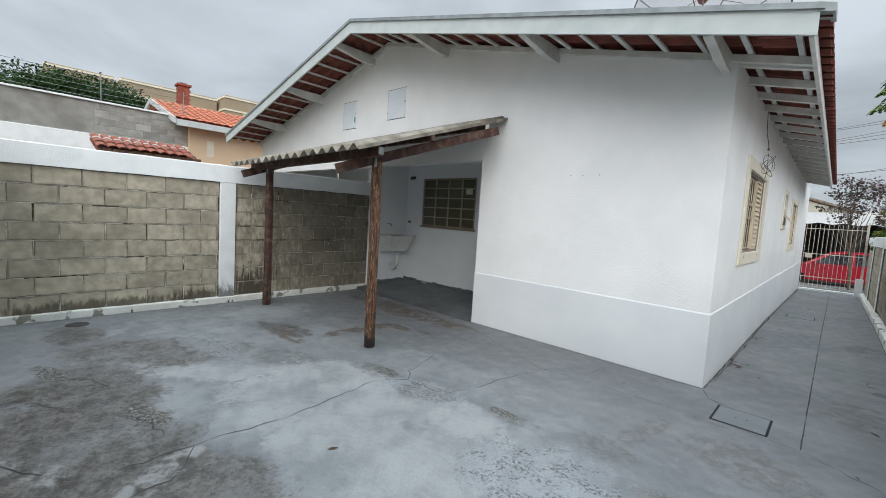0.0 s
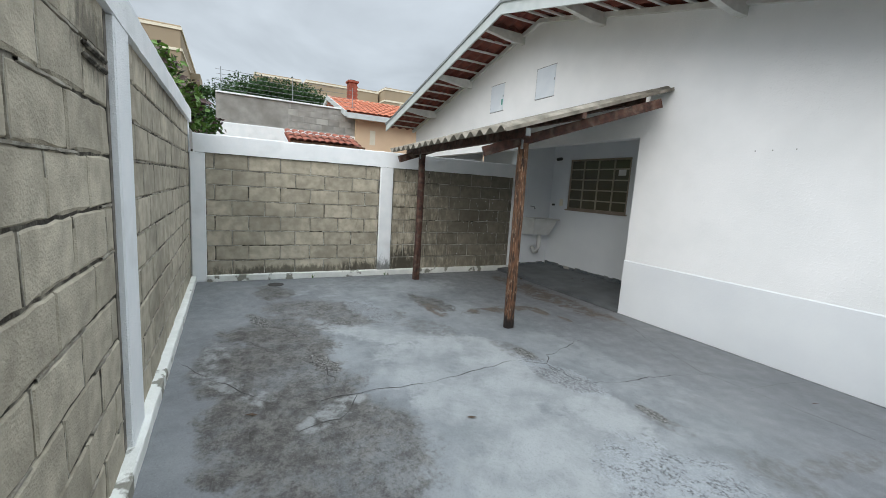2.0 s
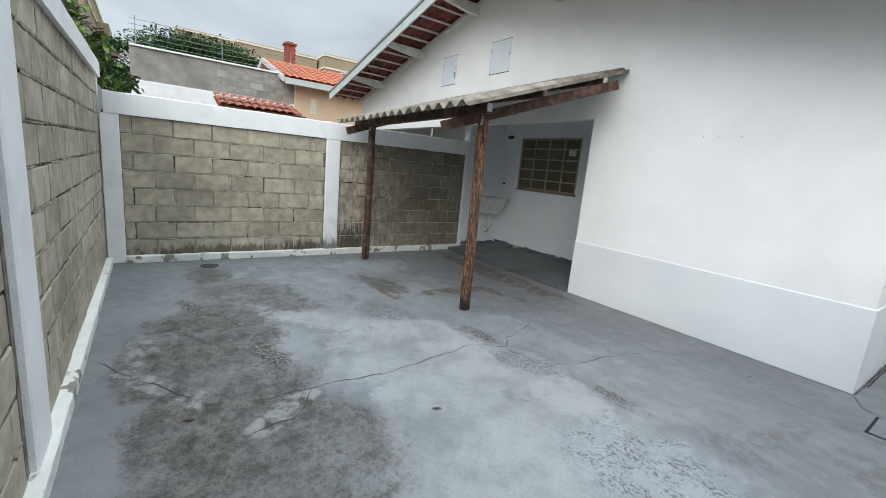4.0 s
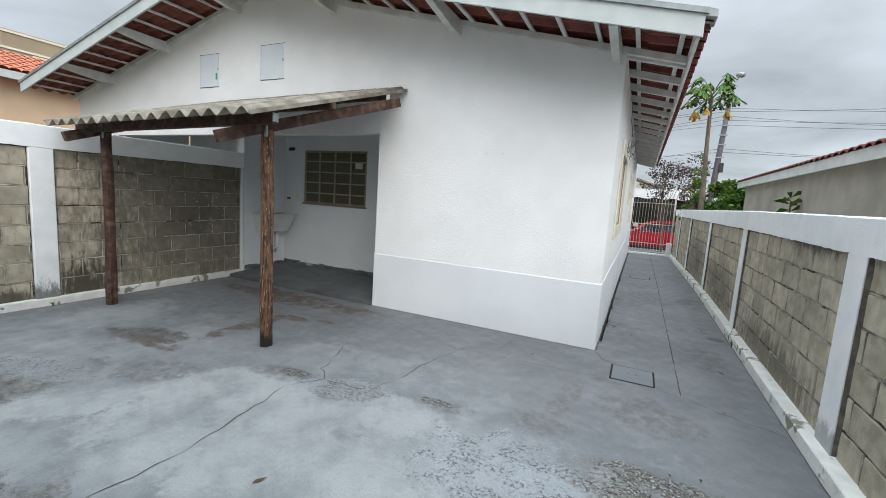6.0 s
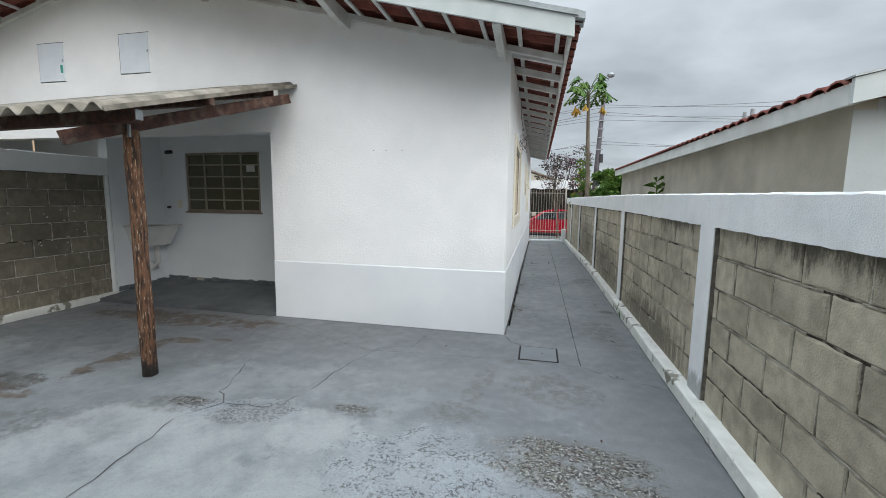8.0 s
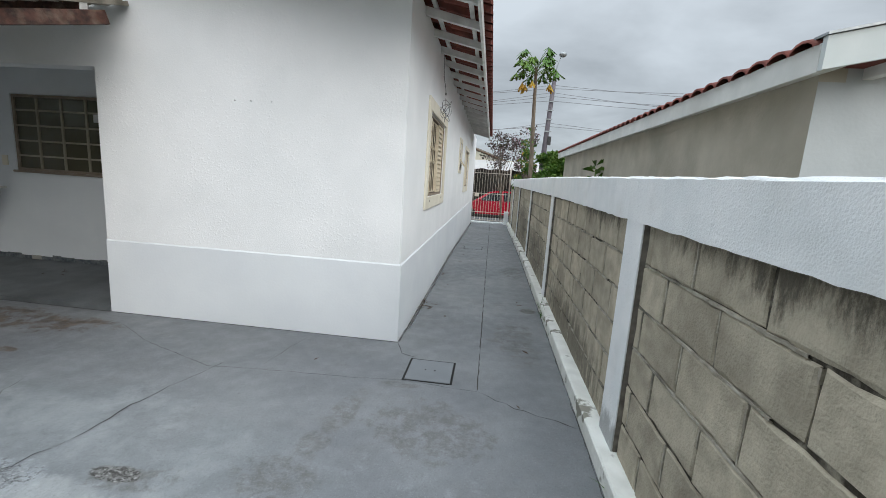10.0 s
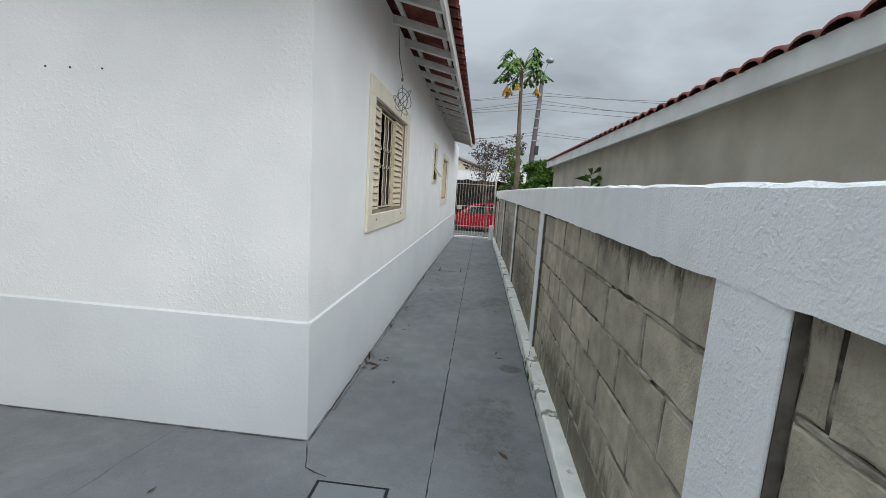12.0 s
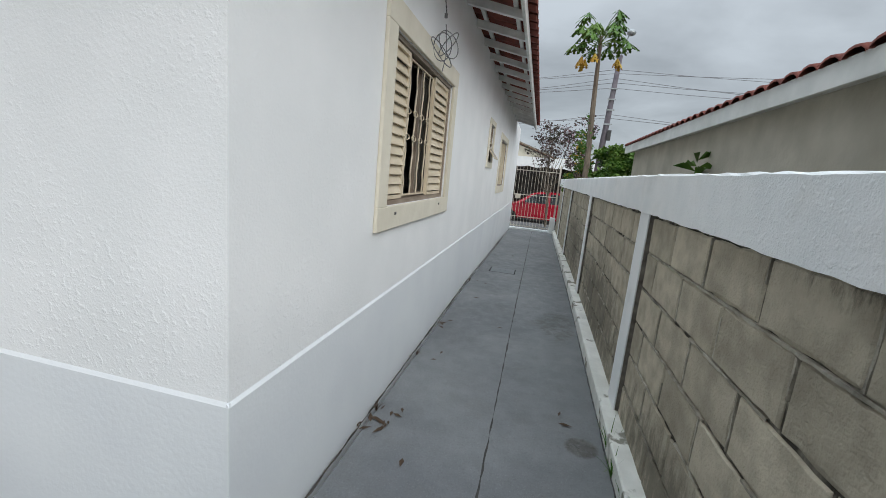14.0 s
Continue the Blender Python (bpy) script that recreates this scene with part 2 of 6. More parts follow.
BLACK_PLASTIC = surf("black_plastic", (0.03, 0.03, 0.03), (0.05, 0.05, 0.05), 20, rough=0.5, bump=0)
WIRE = surf("grey_wire", (0.12, 0.12, 0.13), (0.2, 0.2, 0.2), 20, rough=0.5, bump=0)
GATE_PAINT = surf("pale_gate_paint", (0.58, 0.53, 0.45), (0.70, 0.65, 0.57), 9, (0.3, 0.2, 0.14), 4, 0.3, 0.5, 0.1, 50, 0.002)
CAR_RED = surf("red_car_paint", (0.38, 0.005, 0.022), (0.43, 0.008, 0.028), 2, rough=0.25, bump=0, coat=0.8)
TYRE = surf("tyre_rubber", (0.02, 0.02, 0.02), (0.035, 0.035, 0.035), 30, rough=0.85, bump=0.2)
RIM = surf("alloy_rim", (0.4, 0.4, 0.4), (0.5, 0.5, 0.5), 10, rough=0.3, bump=0, metal=0.9)
CAR_GLASS = glass("car_glass", (0.02, 0.022, 0.025), 0.03)
NEIGH_WALL = surf("stained_beige_plaster", (0.42, 0.392, 0.32), (0.52, 0.49, 0.41), 3.0, (0.29, 0.272, 0.22), 0.9, 0.65, 0.85, 0.4, 30, 0.008)
PEACH = surf("peach_plaster", (0.68, 0.50, 0.34), (0.74, 0.56, 0.39), 2, (0.60, 0.44, 0.3), 1, 0.4, 0.8, 0.1, 30, 0.004)
GREY_WALL = surf("weathered_grey_blockwork", (0.27, 0.264, 0.244), (0.40, 0.388, 0.36), 3, (0.19, 0.18, 0.16), 1.2, 0.6, 0.9, 0.4, 30, 0.008, vary=0.1)
APT = surf("tan_facade", (0.34, 0.27, 0.185), (0.39, 0.315, 0.215), 0.3, (0.30, 0.24, 0.165), 0.1, 0.4, 0.8, 0.0)
APT_BAND = surf("cream_band", (0.78, 0.72, 0.58), (0.82, 0.76, 0.62), 0.5, rough=0.8, bump=0)
BRICK_RED = surf("red_brick", (0.24, 0.065, 0.042), (0.33, 0.10, 0.065), 8, (0.25, 0.08, 0.05), 3, 0.5, 0.85, 0.4, 50, 0.005, vary=0.12)
LEAF = surf("leaf_green", (0.032, 0.088, 0.012), (0.075, 0.165, 0.026), 5, (0.14, 0.22, 0.035), 2, 0.5, 0.55, 0)
LEAF_DARK = surf("leaf_dark_green", (0.015, 0.04, 0.012), (0.035, 0.085, 0.022), 2.5, (0.06, 0.12, 0.03), 0.8, 0.5, 0.6, 0)
LEAF_YELLOW = surf("yellowing_leaf", (0.36, 0.20, 0.03), (0.46, 0.32, 0.05), 5, rough=0.6, bump=0)
LEAF_PURPLE = surf("purple_grey_leaf", (0.05, 0.036, 0.036), (0.13, 0.085, 0.085), 4, (0.04, 0.07, 0.025), 1.5, 0.7, 0.6, 0)
FLOWER = surf("pink_blossom", (0.42, 0.26, 0.32), (0.55, 0.36, 0.42), 9, rough=0.6, bump=0)
LEAF_LIGHT = surf("light_green_leaf", (0.07, 0.14, 0.022), (0.13, 0.22, 0.04), 5, (0.20, 0.25, 0.06), 2, 0.5, 0.55, 0)
LEAF_BUSH = surf("fresh_green_leaf", (0.09, 0.19, 0.03), (0.18, 0.32, 0.06), 4, (0.05, 0.10, 0.025), 1.5, 0.6, 0.55, 0)
BARK = surf("grey_bark", (0.11, 0.088, 0.065), (0.20, 0.165, 0.125), 8, (0.1, 0.08, 0.06), 3, 0.5, 0.9, 0.5, 30, 0.01, stretch=(2, 2, 0.6))
POLE_CONC = surf("concrete_pole", (0.085, 0.075, 0.09), (0.145, 0.13, 0.145), 5, (0.13, 0.12, 0.12), 1.5, 0.5, 0.85, 0.2)
ASPHALT = surf("asphalt", (0.045, 0.045, 0.047), (0.075, 0.075, 0.075), 40, (0.09, 0.085, 0.08), 1, 0.5, 0.9, 0.4, 200, 0.005)
SOIL = surf("dry_ground", (0.10, 0.085, 0.06), (0.16, 0.13, 0.09), 3, (0.06, 0.09, 0.03), 0.8, 0.7, 0.95, 0.4, 40, 0.01)
PAVE = surf("pavement_concrete", (0.09, 0.09, 0.088), (0.14, 0.14, 0.135), 4, (0.07, 0.07, 0.065), 1, 0.5, 0.9, 0.2)
GAP_GREY = surf("dark_grey_brown", (0.10, 0.088, 0.075), (0.24, 0.215, 0.18), 14, rough=0.9, bump=0.3)
CRACK = surf("crack_dirt", (0.03, 0.03, 0.03), (0.07, 0.065, 0.06), 20, rough=0.95, bump=0)
SKIRT_TILE = surf("dark_skirting_tile", (0.06, 0.075, 0.085), (0.16, 0.18, 0.19), 30, (0.3, 0.3, 0.3), 8, 0.4, 0.4, 0)
for leaf_ in (LEAF, LEAF_DARK, LEAF_YELLOW, LEAF_PURPLE, LEAF_LIGHT):
    leaf_.node_tree.nodes["Principled BSDF"].inputs["Specular IOR Level"].default_value = 0.2
DISH_MESH, _n, _l, _p = new_mat("dish_mesh")
_p.inputs["Base Color"].default_value = (0.34, 0.34, 0.36, 1)
_p.inputs["Roughness"].default_value = 0.6
_tr = _n.new("ShaderNodeBsdfTransparent")
_mx = _n.new("ShaderNodeMixShader"); _mx.inputs[0].default_value = 0.30
_l.new(_tr.outputs[0], _mx.inputs[1]); _l.new(_p.outputs[0], _mx.inputs[2])
_l.new(_mx.outputs[0], _n["Material Output"].inputs[0])


def floor_material():
    """Old concrete with worn grey-blue paint: bare pale cement, dark grime and rough pitted patches."""
    m, n, l, p = new_mat("worn_painted_concrete")
    tc = n.new("ShaderNodeTexCoord")

    def noise_(scale, detail=6, rough=0.6, dist=0.0):
        a = n.new("ShaderNodeTexNoise")
        for k, v in (("Scale", scale), ("Detail", detail), ("Roughness", rough), ("Distortion", dist)):
            a.inputs[k].default_value = v
        l.new(tc.outputs["Object"], a.inputs["Vector"])
        return a.outputs[0]

    def rng(x, a, b, c=0.0, d=1.0):
        r = n.new("ShaderNodeMapRange"); r.interpolation_type = "SMOOTHSTEP"
        for i, v in zip((1, 2, 3, 4), (a, b, c, d)):
            r.inputs[i].default_value = v
        l.new(x, r.inputs[0])
        return r.outputs[0]

    def math_(op, x, y):
        q = n.new("ShaderNodeMath"); q.operation = op
        for i, v in enumerate((x, y)):
            if isinstance(v, (int, float)):
                q.inputs[i].default_value = v
            else:
                l.new(v, q.inputs[i])
        return q.outputs[0]

    def blend(f, a, b):
        q = n.new("ShaderNodeMix"); q.data_type = "RGBA"
        l.new(f, q.inputs[0])
        for i, v in ((6, a), (7, b)):
            if isinstance(v, tuple):
                q.inputs[i].default_value = (*v, 1)
            else:
                l.new(v, q.inputs[i])
        return q.outputs[2]

    def spot(x, y, rx, ry, wobble=0.5, turn=0.0):
        """1 inside a ragged patch round (x, y), 0 outside."""
        mp = n.new("ShaderNodeMapping"); mp.vector_type = "TEXTURE"
        mp.inputs["Location"].default_value = (x, y, 0)
        mp.inputs["Rotation"].default_value = (0, 0, radians(turn))
        mp.inputs["Scale"].default_value = (rx, ry, 1)
        l.new(tc.outputs["Object"], mp.inputs[0])
        ln = n.new("ShaderNodeVectorMath"); ln.operation = "LENGTH"; l.new(mp.outputs[0], ln.inputs[0])
        d = math_("ADD", ln.outputs["Value"], math_("MULTIPLY", math_("SUBTRACT", ragged, 0.5), 1.2 + wobble * 5))
        return rng(d, 1.12, 0.80)

    ragged = math_("ADD", math_("MULTIPLY", noise_(1.7, 10, 0.75), 0.75), math_("MULTIPLY", noise_(9.0, 8, 0.75), 0.25))
    fine = noise_(9, 8, 0.65)
    grit = noise_(70, 4, 0.7)
    paint = blend(rng(noise_(1.1, 6), 0.35, 0.65), (0.148, 0.157, 0.168), (0.198, 0.208, 0.217))
    bare = blend(rng(noise_(2.3, 11, 0.66), 0.40, 0.66), (0.310, 0.326, 0.330), (0.185, 0.200, 0.207))
    grime = blend(rng(noise_(7, 12, 0.86), 0.41, 0.59), (0.034, 0.030, 0.025), (0.150, 0.142, 0.130))
    brown = blend(rng(fine, 0.4, 0.6), (0.055, 0.038, 0.027), (0.145, 0.112, 0.085))
    c = blend(math_("MULTIPLY", rng(noise_(2.6, 9, 0.7), 0.50, 0.66), 0.35), paint, (0.145, 0.148, 0.15))
    worn = blend(rng(noise_(1.6, 11, 0.62), 0.38, 0.64), (0.160, 0.173, 0.182), (0.262, 0.280, 0.290))
    specks = math_("MULTIPLY", rng(noise_(75, 5, 0.75), 0.54, 0.60), 1.0)
    pits = rng(noise_(34, 8, 0.8, 0.0), 0.50, 0.58)
    streak = rng(noise_(3.2, 12, 0.84), 0.40, 0.56, 0.42)
    for args in SPOTS_WORN:
        c = blend(math_("MULTIPLY", spot(*args), 0.9), c, worn)
    for args in SPOTS_BARE:
        c = blend(math_("MULTIPLY", math_("MULTIPLY", spot(*args), rng(noise_(1.9, 12, 0.74), 0.36, 0.46)), 0.9), c, bare)
    for args in SPOTS_GRIME:
        s = spot(*args)
        c = blend(math_("MULTIPLY", math_("MULTIPLY", s, streak), 0.92), c, grime)
        c = blend(math_("MULTIPLY", math_("MULTIPLY", s, math_("MULTIPLY", pits, streak)), 0.75), c, (0.035, 0.032, 0.028))
    for args in SPOTS_FAINT:
        c = blend(math_("MULTIPLY", math_("MULTIPLY", spot(*args), rng(noise_(12, 9, 0.8), 0.42, 0.58)), 0.55), c, (0.085, 0.078, 0.068))
    for args in SPOTS_BROKEN:
        s = spot(*args)
        c = blend(math_("MULTIPLY", s, 0.55), c, (0.15, 0.14, 0.125))
        c = blend(math_("MULTIPLY", math_("MULTIPLY", s, rng(noise_(38, 5, 0.75), 0.47, 0.53)), 0.95), c, (0.022, 0.020, 0.017))
        c = blend(math_("MULTIPLY", math_("MULTIPLY", s, rng(noise_(52, 5, 0.7), 0.56, 0.60)), 0.8), c, (0.36, 0.36, 0.35))
    for args in SPOTS_SCRAPE:
        c = blend(math_("MULTIPLY", math_("MULTIPLY", spot(*args), rng(noise_(7, 9, 0.75, 0.3), 0.44, 0.60)), 0.6), c, (0.33, 0.345, 0.345))
    for args in SPOTS_PITTED:
        s = spot(*args)
        s2 = math_("MULTIPLY", s, rng(noise_(7, 10, 0.78), 0.44, 0.56))
        c = blend(math_("MULTIPLY", s, 0.4), c, (0.30, 0.33, 0.36))
        c = blend(math_("MULTIPLY", math_("MULTIPLY", s2, rng(noise_(45, 6, 0.8), 0.50, 0.54)), 0.9), c, (0.04, 0.04, 0.04))
        c = blend(math_("MULTIPLY", math_("MULTIPLY", s, rng(noise_(85, 5, 0.75), 0.55, 0.60)), 0.6), c, (0.42, 0.43, 0.43))
    for args in SPOTS_GRAVEL:
        s = spot(*args)
        s = math_("MULTIPLY", s, rng(noise_(5, 10, 0.8), 0.40, 0.52))
        c = blend(math_("MULTIPLY", s, 0.6), c, blend(rng(noise_(4.0, 8, 0.7), 0.44, 0.56), (0.145, 0.125, 0.105), (0.125, 0.12, 0.065)))
        c = blend(math_("MULTIPLY", math_("MULTIPLY", s, rng(noise_(42, 5, 0.75), 0.47, 0.51)), 0.95), c, (0.012, 0.010, 0.008))
        c = blend(math_("MULTIPLY", math_("MULTIPLY", s, rng(noise_(60, 5, 0.7), 0.545, 0.575)), 0.95), c, (0.46, 0.46, 0.45))
        c = blend(math_("MULTIPLY", math_("MULTIPLY", s, rng(noise_(30, 5, 0.7), 0.58, 0.62)), 0.9), c, (0.10, 0.055, 0.035))
    for args in SPOTS_BROWN:
        c = blend(math_("MULTIPLY", math_("MULTIPLY", spot(*args), rng(noise_(5.0, 10, 0.78), 0.42, 0.52)), 0.9), c, brown)
    c = blend(math_("MULTIPLY", specks, 0.22), c, (0.06, 0.06, 0.06))
    c = blend(math_("MULTIPLY", rng(noise_(110, 4, 0.8), 0.57, 0.64), 0.25), c, (0.42, 0.43, 0.43))
    c = blend(math_("MULTIPLY", rng(noise_(26, 9, 0.85), 0.60, 0.66), 0.5), c, (0.07, 0.068, 0.064))
    l.new(c, p.inputs["Base Color"])
    l.new(rng(fine, 0.3, 0.7, 0.50, 0.78), p.inputs["Roughness"])
    h = math_("ADD", math_("MULTIPLY", fine, 0.7), math_("ADD", math_("MULTIPLY", grit, 0.2), math_("MULTIPLY", noise_(28, 6, 0.75), 0.45)))
    bp = n.new("ShaderNodeBump"); bp.inputs["Strength"].default_value, bp.inputs["Distance"].default_value = 0.75, 0.012
    l.new(h, bp.inputs["Height"]); l.new(bp.outputs[0], p.inputs["Normal"])
    return m


# x, y, radius x, radius y, raggedness, turn
SPOTS_WORN = [(-2.6, 1.9, 2.9, 1.5, 0.3, 0), (-5.0, 2.4, 1.0, 0.9, 0.4, 0)]
SPOTS_BARE = [(-2.2, 2.02, 1.30, 0.66, 0.35, 8), (-3.7, 1.45, 0.60, 0.22, 0.45, 40), (-1.25, 1.6, 0.55, 0.4, 0.4, 0), (-1.78, 2.60, 0.32, 0.15, 0.2, 0), (-2.9, 2.2, 0.5, 0.3, 0.5, 0)]
SPOTS_GRIME = [(-4.42, 1.28, 0.85, 0.38, 0.30, 52), (-3.75, 0.72, 0.62, 0.42, 0.35, 0), (-2.95, 0.62, 1.15, 0.50, 0.30, 0), (-1.98, 0.78, 0.78, 0.50, 0.30, 8), (-1.15, 0.55, 0.5, 0.4, 0.4, 0),
               (-4.45, 2.50, 0.45, 0.16, 0.8, 10), (-5.3, 0.75, 0.35, 0.2, 0.7, 0), (-3.25, 0.26, 0.75, 0.22, 0.35, 0), (-2.3, 0.35, 0.5, 0.25, 0.4, 0), (0.50, 5.84, 0.09, 0.08, 0.1, 0)]
SPOTS_FAINT = [(-0.80, 3.36, 0.09, 0.38, 0.5, -8), (-0.27, 3.45, 0.34, 0.28, 0.6, 0), (-0.90, 2.92, 0.22, 0.12, 0.6, 0), (-1.50, 2.78, 0.22, 0.07, 0.5, 10), (-2.80, 2.58, 0.30, 0.12, 0.5, 10),
               (-3.6, 2.1, 0.4, 0.18, 0.7, 30), (0.50, 5.84, 0.09, 0.08, 0.3, 0), (0.42, 7.85, 0.20, 0.45, 0.5, 0), (-0.50, 3.90, 0.15, 0.05, 0.4, 0), (0.30, 4.9, 0.2, 0.5, 0.7, 0)]
SPOTS_BROKEN = [(-2.22, 2.60, 0.27, 0.12, 0.45, 20), (-2.72, 2.62, 0.16, 0.07, 0.5, 0), (-1.60, 2.80, 0.13, 0.05, 0.4, 0), (-3.05, 0.95, 0.25, 0.10, 0.6, 20), (-4.25, 0.55, 0.25, 0.08, 0.5, 20)]
SPOTS_SCRAPE = [(-2.35, 0.84, 0.30, 0.09, 0.25, -54), (-2.85, 0.32, 0.46, 0.09, 0.25, 35), (-3.72, 1.20, 0.34, 0.07, 0.3, 35), (-2.50, 1.45, 0.32, 0.05, 0.2, 80), (-3.5, 0.18, 0.3, 0.10, 0.4, 0)]
SPOTS_GRAVEL = [(-0.16, 2.50, 0.42, 0.27, 0.35, 0)]
SPOTS_PITTED = [(-0.98, 2.28, 0.50, 0.38, 0.45, 0), (-0.55, 2.2, 0.45, 0.30, 0.4, 0), (-2.28, 2.62, 0.42, 0.15, 0.4, 12), (-4.3, 1.7, 0.5, 0.2, 0.5, 10)]
SPOTS_BROWN = [(-3.78, 3.64, 0.24, 0.07, 0.35, 0), (-3.42, 3.74, 0.13, 0.05, 0.4, 0), (-4.4, 4.25, 1.2, 0.25, 0.5, 0), (-3.95, 3.1, 0.12, 0.5, 0.6, 0),
               (-4.1, 2.42, 0.28, 0.10, 0.5, 0), (-5.76, 0.83, 0.10, 0.10, 0.1, 0)]
FLOOR = floor_material()


# darker grey than the yard slab, with coarse blotches darker still
PORCH_FLOOR = surf("dark_grey_porch_floor", (0.085, 0.095, 0.10), (0.13, 0.14, 0.145), 4, (0.05, 0.055, 0.055), 1.5, 0.7, 0.6, 0.4, 40, 0.005)


# ---- mesh helpers ----
def mesh_of(name, bm, material, smooth=False):
    me = bpy.data.meshes.new(name)
    bmesh.ops.recalc_face_normals(bm, faces=bm.faces[:])
    bm.to_mesh(me)
    bm.free()
    for m in (material if isinstance(material, (list, tuple)) else [material]):
        me.materials.append(m)
    if smooth:
        for f in me.polygons:
            f.use_smooth = True
    return me


def part(name, bm, material, parent=None, label="", smooth=False, kind=""):
    ob = new(name, mesh_of(name, bm, material, smooth))
    ob.parent = parent
    return tagged(ob, label=label, kind=kind)


def shared(name, me, parent, m):
    ob = new(name, me)
    ob.parent = parent
    ob.matrix_basis = m
    return ob


def empty(name, loc=(0, 0, 0), rz=0.0):
    ob = new(name)
    ob.location = loc
    ob.rotation_euler = (0, 0, rz)
    return ob


def add_box(bm, x0, x1, y0, y1, z0, z1, bevel=0.0):
    r = bmesh.ops.create_cube(bm, size=1.0)
    vs = r["verts"]
    for v in vs:
        v.co = Vector(((x0 + x1) / 2 + v.co.x * (x1 - x0), (y0 + y1) / 2 + v.co.y * (y1 - y0), (z0 + z1) / 2 + v.co.z * (z1 - z0)))
    if bevel:
        es = list({e for v in vs for e in v.link_edges})
        bmesh.ops.bevel(bm, geom=es, offset=bevel, segments=1, affect="EDGES")
    return vs


def box(x0, x1, y0, y1, z0, z1, bevel=0.0):
    bm = bmesh.new()
    add_box(bm, x0, x1, y0, y1, z0, z1, bevel)
    return bm


def add_prism(bm, outline, y0, y1, axis="y"):
    """A polygon drawn in two axes, pulled along the third."""
    def at(a, b, c):
        return {"y": (a, c, b), "x": (c, a, b), "z": (a, b, c)}[axis]
    f = [bm.verts.new(at(a, b, y0)) for a, b in outline]
    g = [bm.verts.new(at(a, b, y1)) for a, b in outline]
    bm.faces.new(f)
    bm.faces.new(g[::-1])
    k = len(f)
    for i in range(k):
        bm.faces.new((f[i], g[i], g[(i + 1) % k], f[(i + 1) % k]))


def prism(outline, y0, y1, axis="y"):
    bm = bmesh.new()
    add_prism(bm, outline, y0, y1, axis)
    return bm


def add_tube(bm, points, radius, sides=6, radii=None):
    """A tube along points; radii may set one radius a point."""
    pts = [Vector(p) for p in points]
    rings = []
    for i, p in enumerate(pts):
        d = (pts[min(i + 1, len(pts) - 1)] - pts[max(i - 1, 0)])
        if d.length < 1e-9:
            d = Vector((0, 0, 1))
        d.normalize()
        u = d.orthogonal().normalized() if abs(d.z) > 0.95 else d.cross(Vector((0, 0, 1))).normalized()
        w = d.cross(u)
        r = radii[i] if radii else radius
        rings.append([bm.verts.new(p + (u * math.cos(a) + w * math.sin(a)) * r) for a in [2 * math.pi * k / sides for k in range(sides)]])
    for a, b in zip(rings, rings[1:]):
        for k in range(sides):
            bm.faces.new((a[k], a[(k + 1) % sides], b[(k + 1) % sides], b[k]))
    bm.faces.new(rings[0][::-1])
    bm.faces.new(rings[-1])


def tube(points, radius, sides=6, radii=None):
    bm = bmesh.new()
    add_tube(bm, points, radius, sides, radii)
    return bm


def beam_between(a, b, w, h):
    """A squared timber from a to b, w wide and h high, its top edge along the line."""
    bm = bmesh.new()
    a, b = Vector(a), Vector(b)
    d = (b - a).normalized()
    s = d.cross(Vector((0, 0, 1))).normalized() * (w / 2)
    u = s.cross(d).normalized() * h
    if u.z > 0:
        u = -u
    vs = [bm.verts.new(p + q) for p in (a, b) for q in (s, -s, -s + u, s + u)]
    for f in ((0, 1, 2, 3), (7, 6, 5, 4), (0, 4, 5, 1), (1, 5, 6, 2), (2, 6, 7, 3), (3, 7, 4, 0)):
        bm.faces.new([vs[i] for i in f])
    bmesh.ops.bevel(bm, geom=bm.edges[:], offset=min(w, h) * 0.06, segments=1, affect="EDGES")
    return bm


def rough_bar(axis, a, b, p0, p1, z0, z1, wobble, seed, step=0.11, drop=None):
    """A long cast bar along x or y whose edges wander a little."""
    rnd = random.Random(seed)
    n = max(2, int((b - a) / step))
    bm = bmesh.new()
    rings = []
    for i in range(n + 1):
        t = a + (b - a) * i / n
        dz = drop(t) if drop else 0.0
        c = 0.008
        sec = [(p0, z0), (p1, z0), (p1, z1 - c), (p1 - math.copysign(c, p1 - p0), z1), (p0 + math.copysign(c, p1 - p0), z1), (p0, z1 - c)]
        ring = []
        for p, z in sec:
            p, z = p + rnd.uniform(-wobble, wobble) * 0.6, z + rnd.uniform(-wobble, wobble) + dz
            ring.append(bm.verts.new((t, p, z) if axis == "x" else (p, t, z)))
        rings.append(ring)
    for r, s in zip(rings, rings[1:]):
        for k in range(6):
            bm.faces.new((r[k], r[(k + 1) % 6], s[(k + 1) % 6], s[k]))
    bm.faces.new(rings[0]); bm.faces.new(rings[-1][::-1])
    return bm


# ---- plan ----
XH, YG, XW, XE = -0.72, 4.63, -6.10, 0.69     # side wall, gable wall, west fence, east fence
XP, YB, YS = -3.42, 5.72, -0.13               # porch's east jamb, porch's back wall, south fence
Y_END, Y_GATE = 16.4, 17.2                    # end of the house, gate
RIDGE_X, RIDGE_Z, EAVE_X, EAVE_Z = -5.45, 4.17, -0.20, 2.86
SLOPE = (RIDGE_Z - EAVE_Z) / (EAVE_X - RIDGE_X)
LEFT_X = -10.4


def roof_z(x):
    """Height of the roof's top face."""
    return RIDGE_Z - SLOPE * abs(x - RIDGE_X)


def fall(y):
    """The side passage dips a little towards the gate."""
    return -0.19 * max(0.0, min(1.0, (y - 9.0) / 8.0))


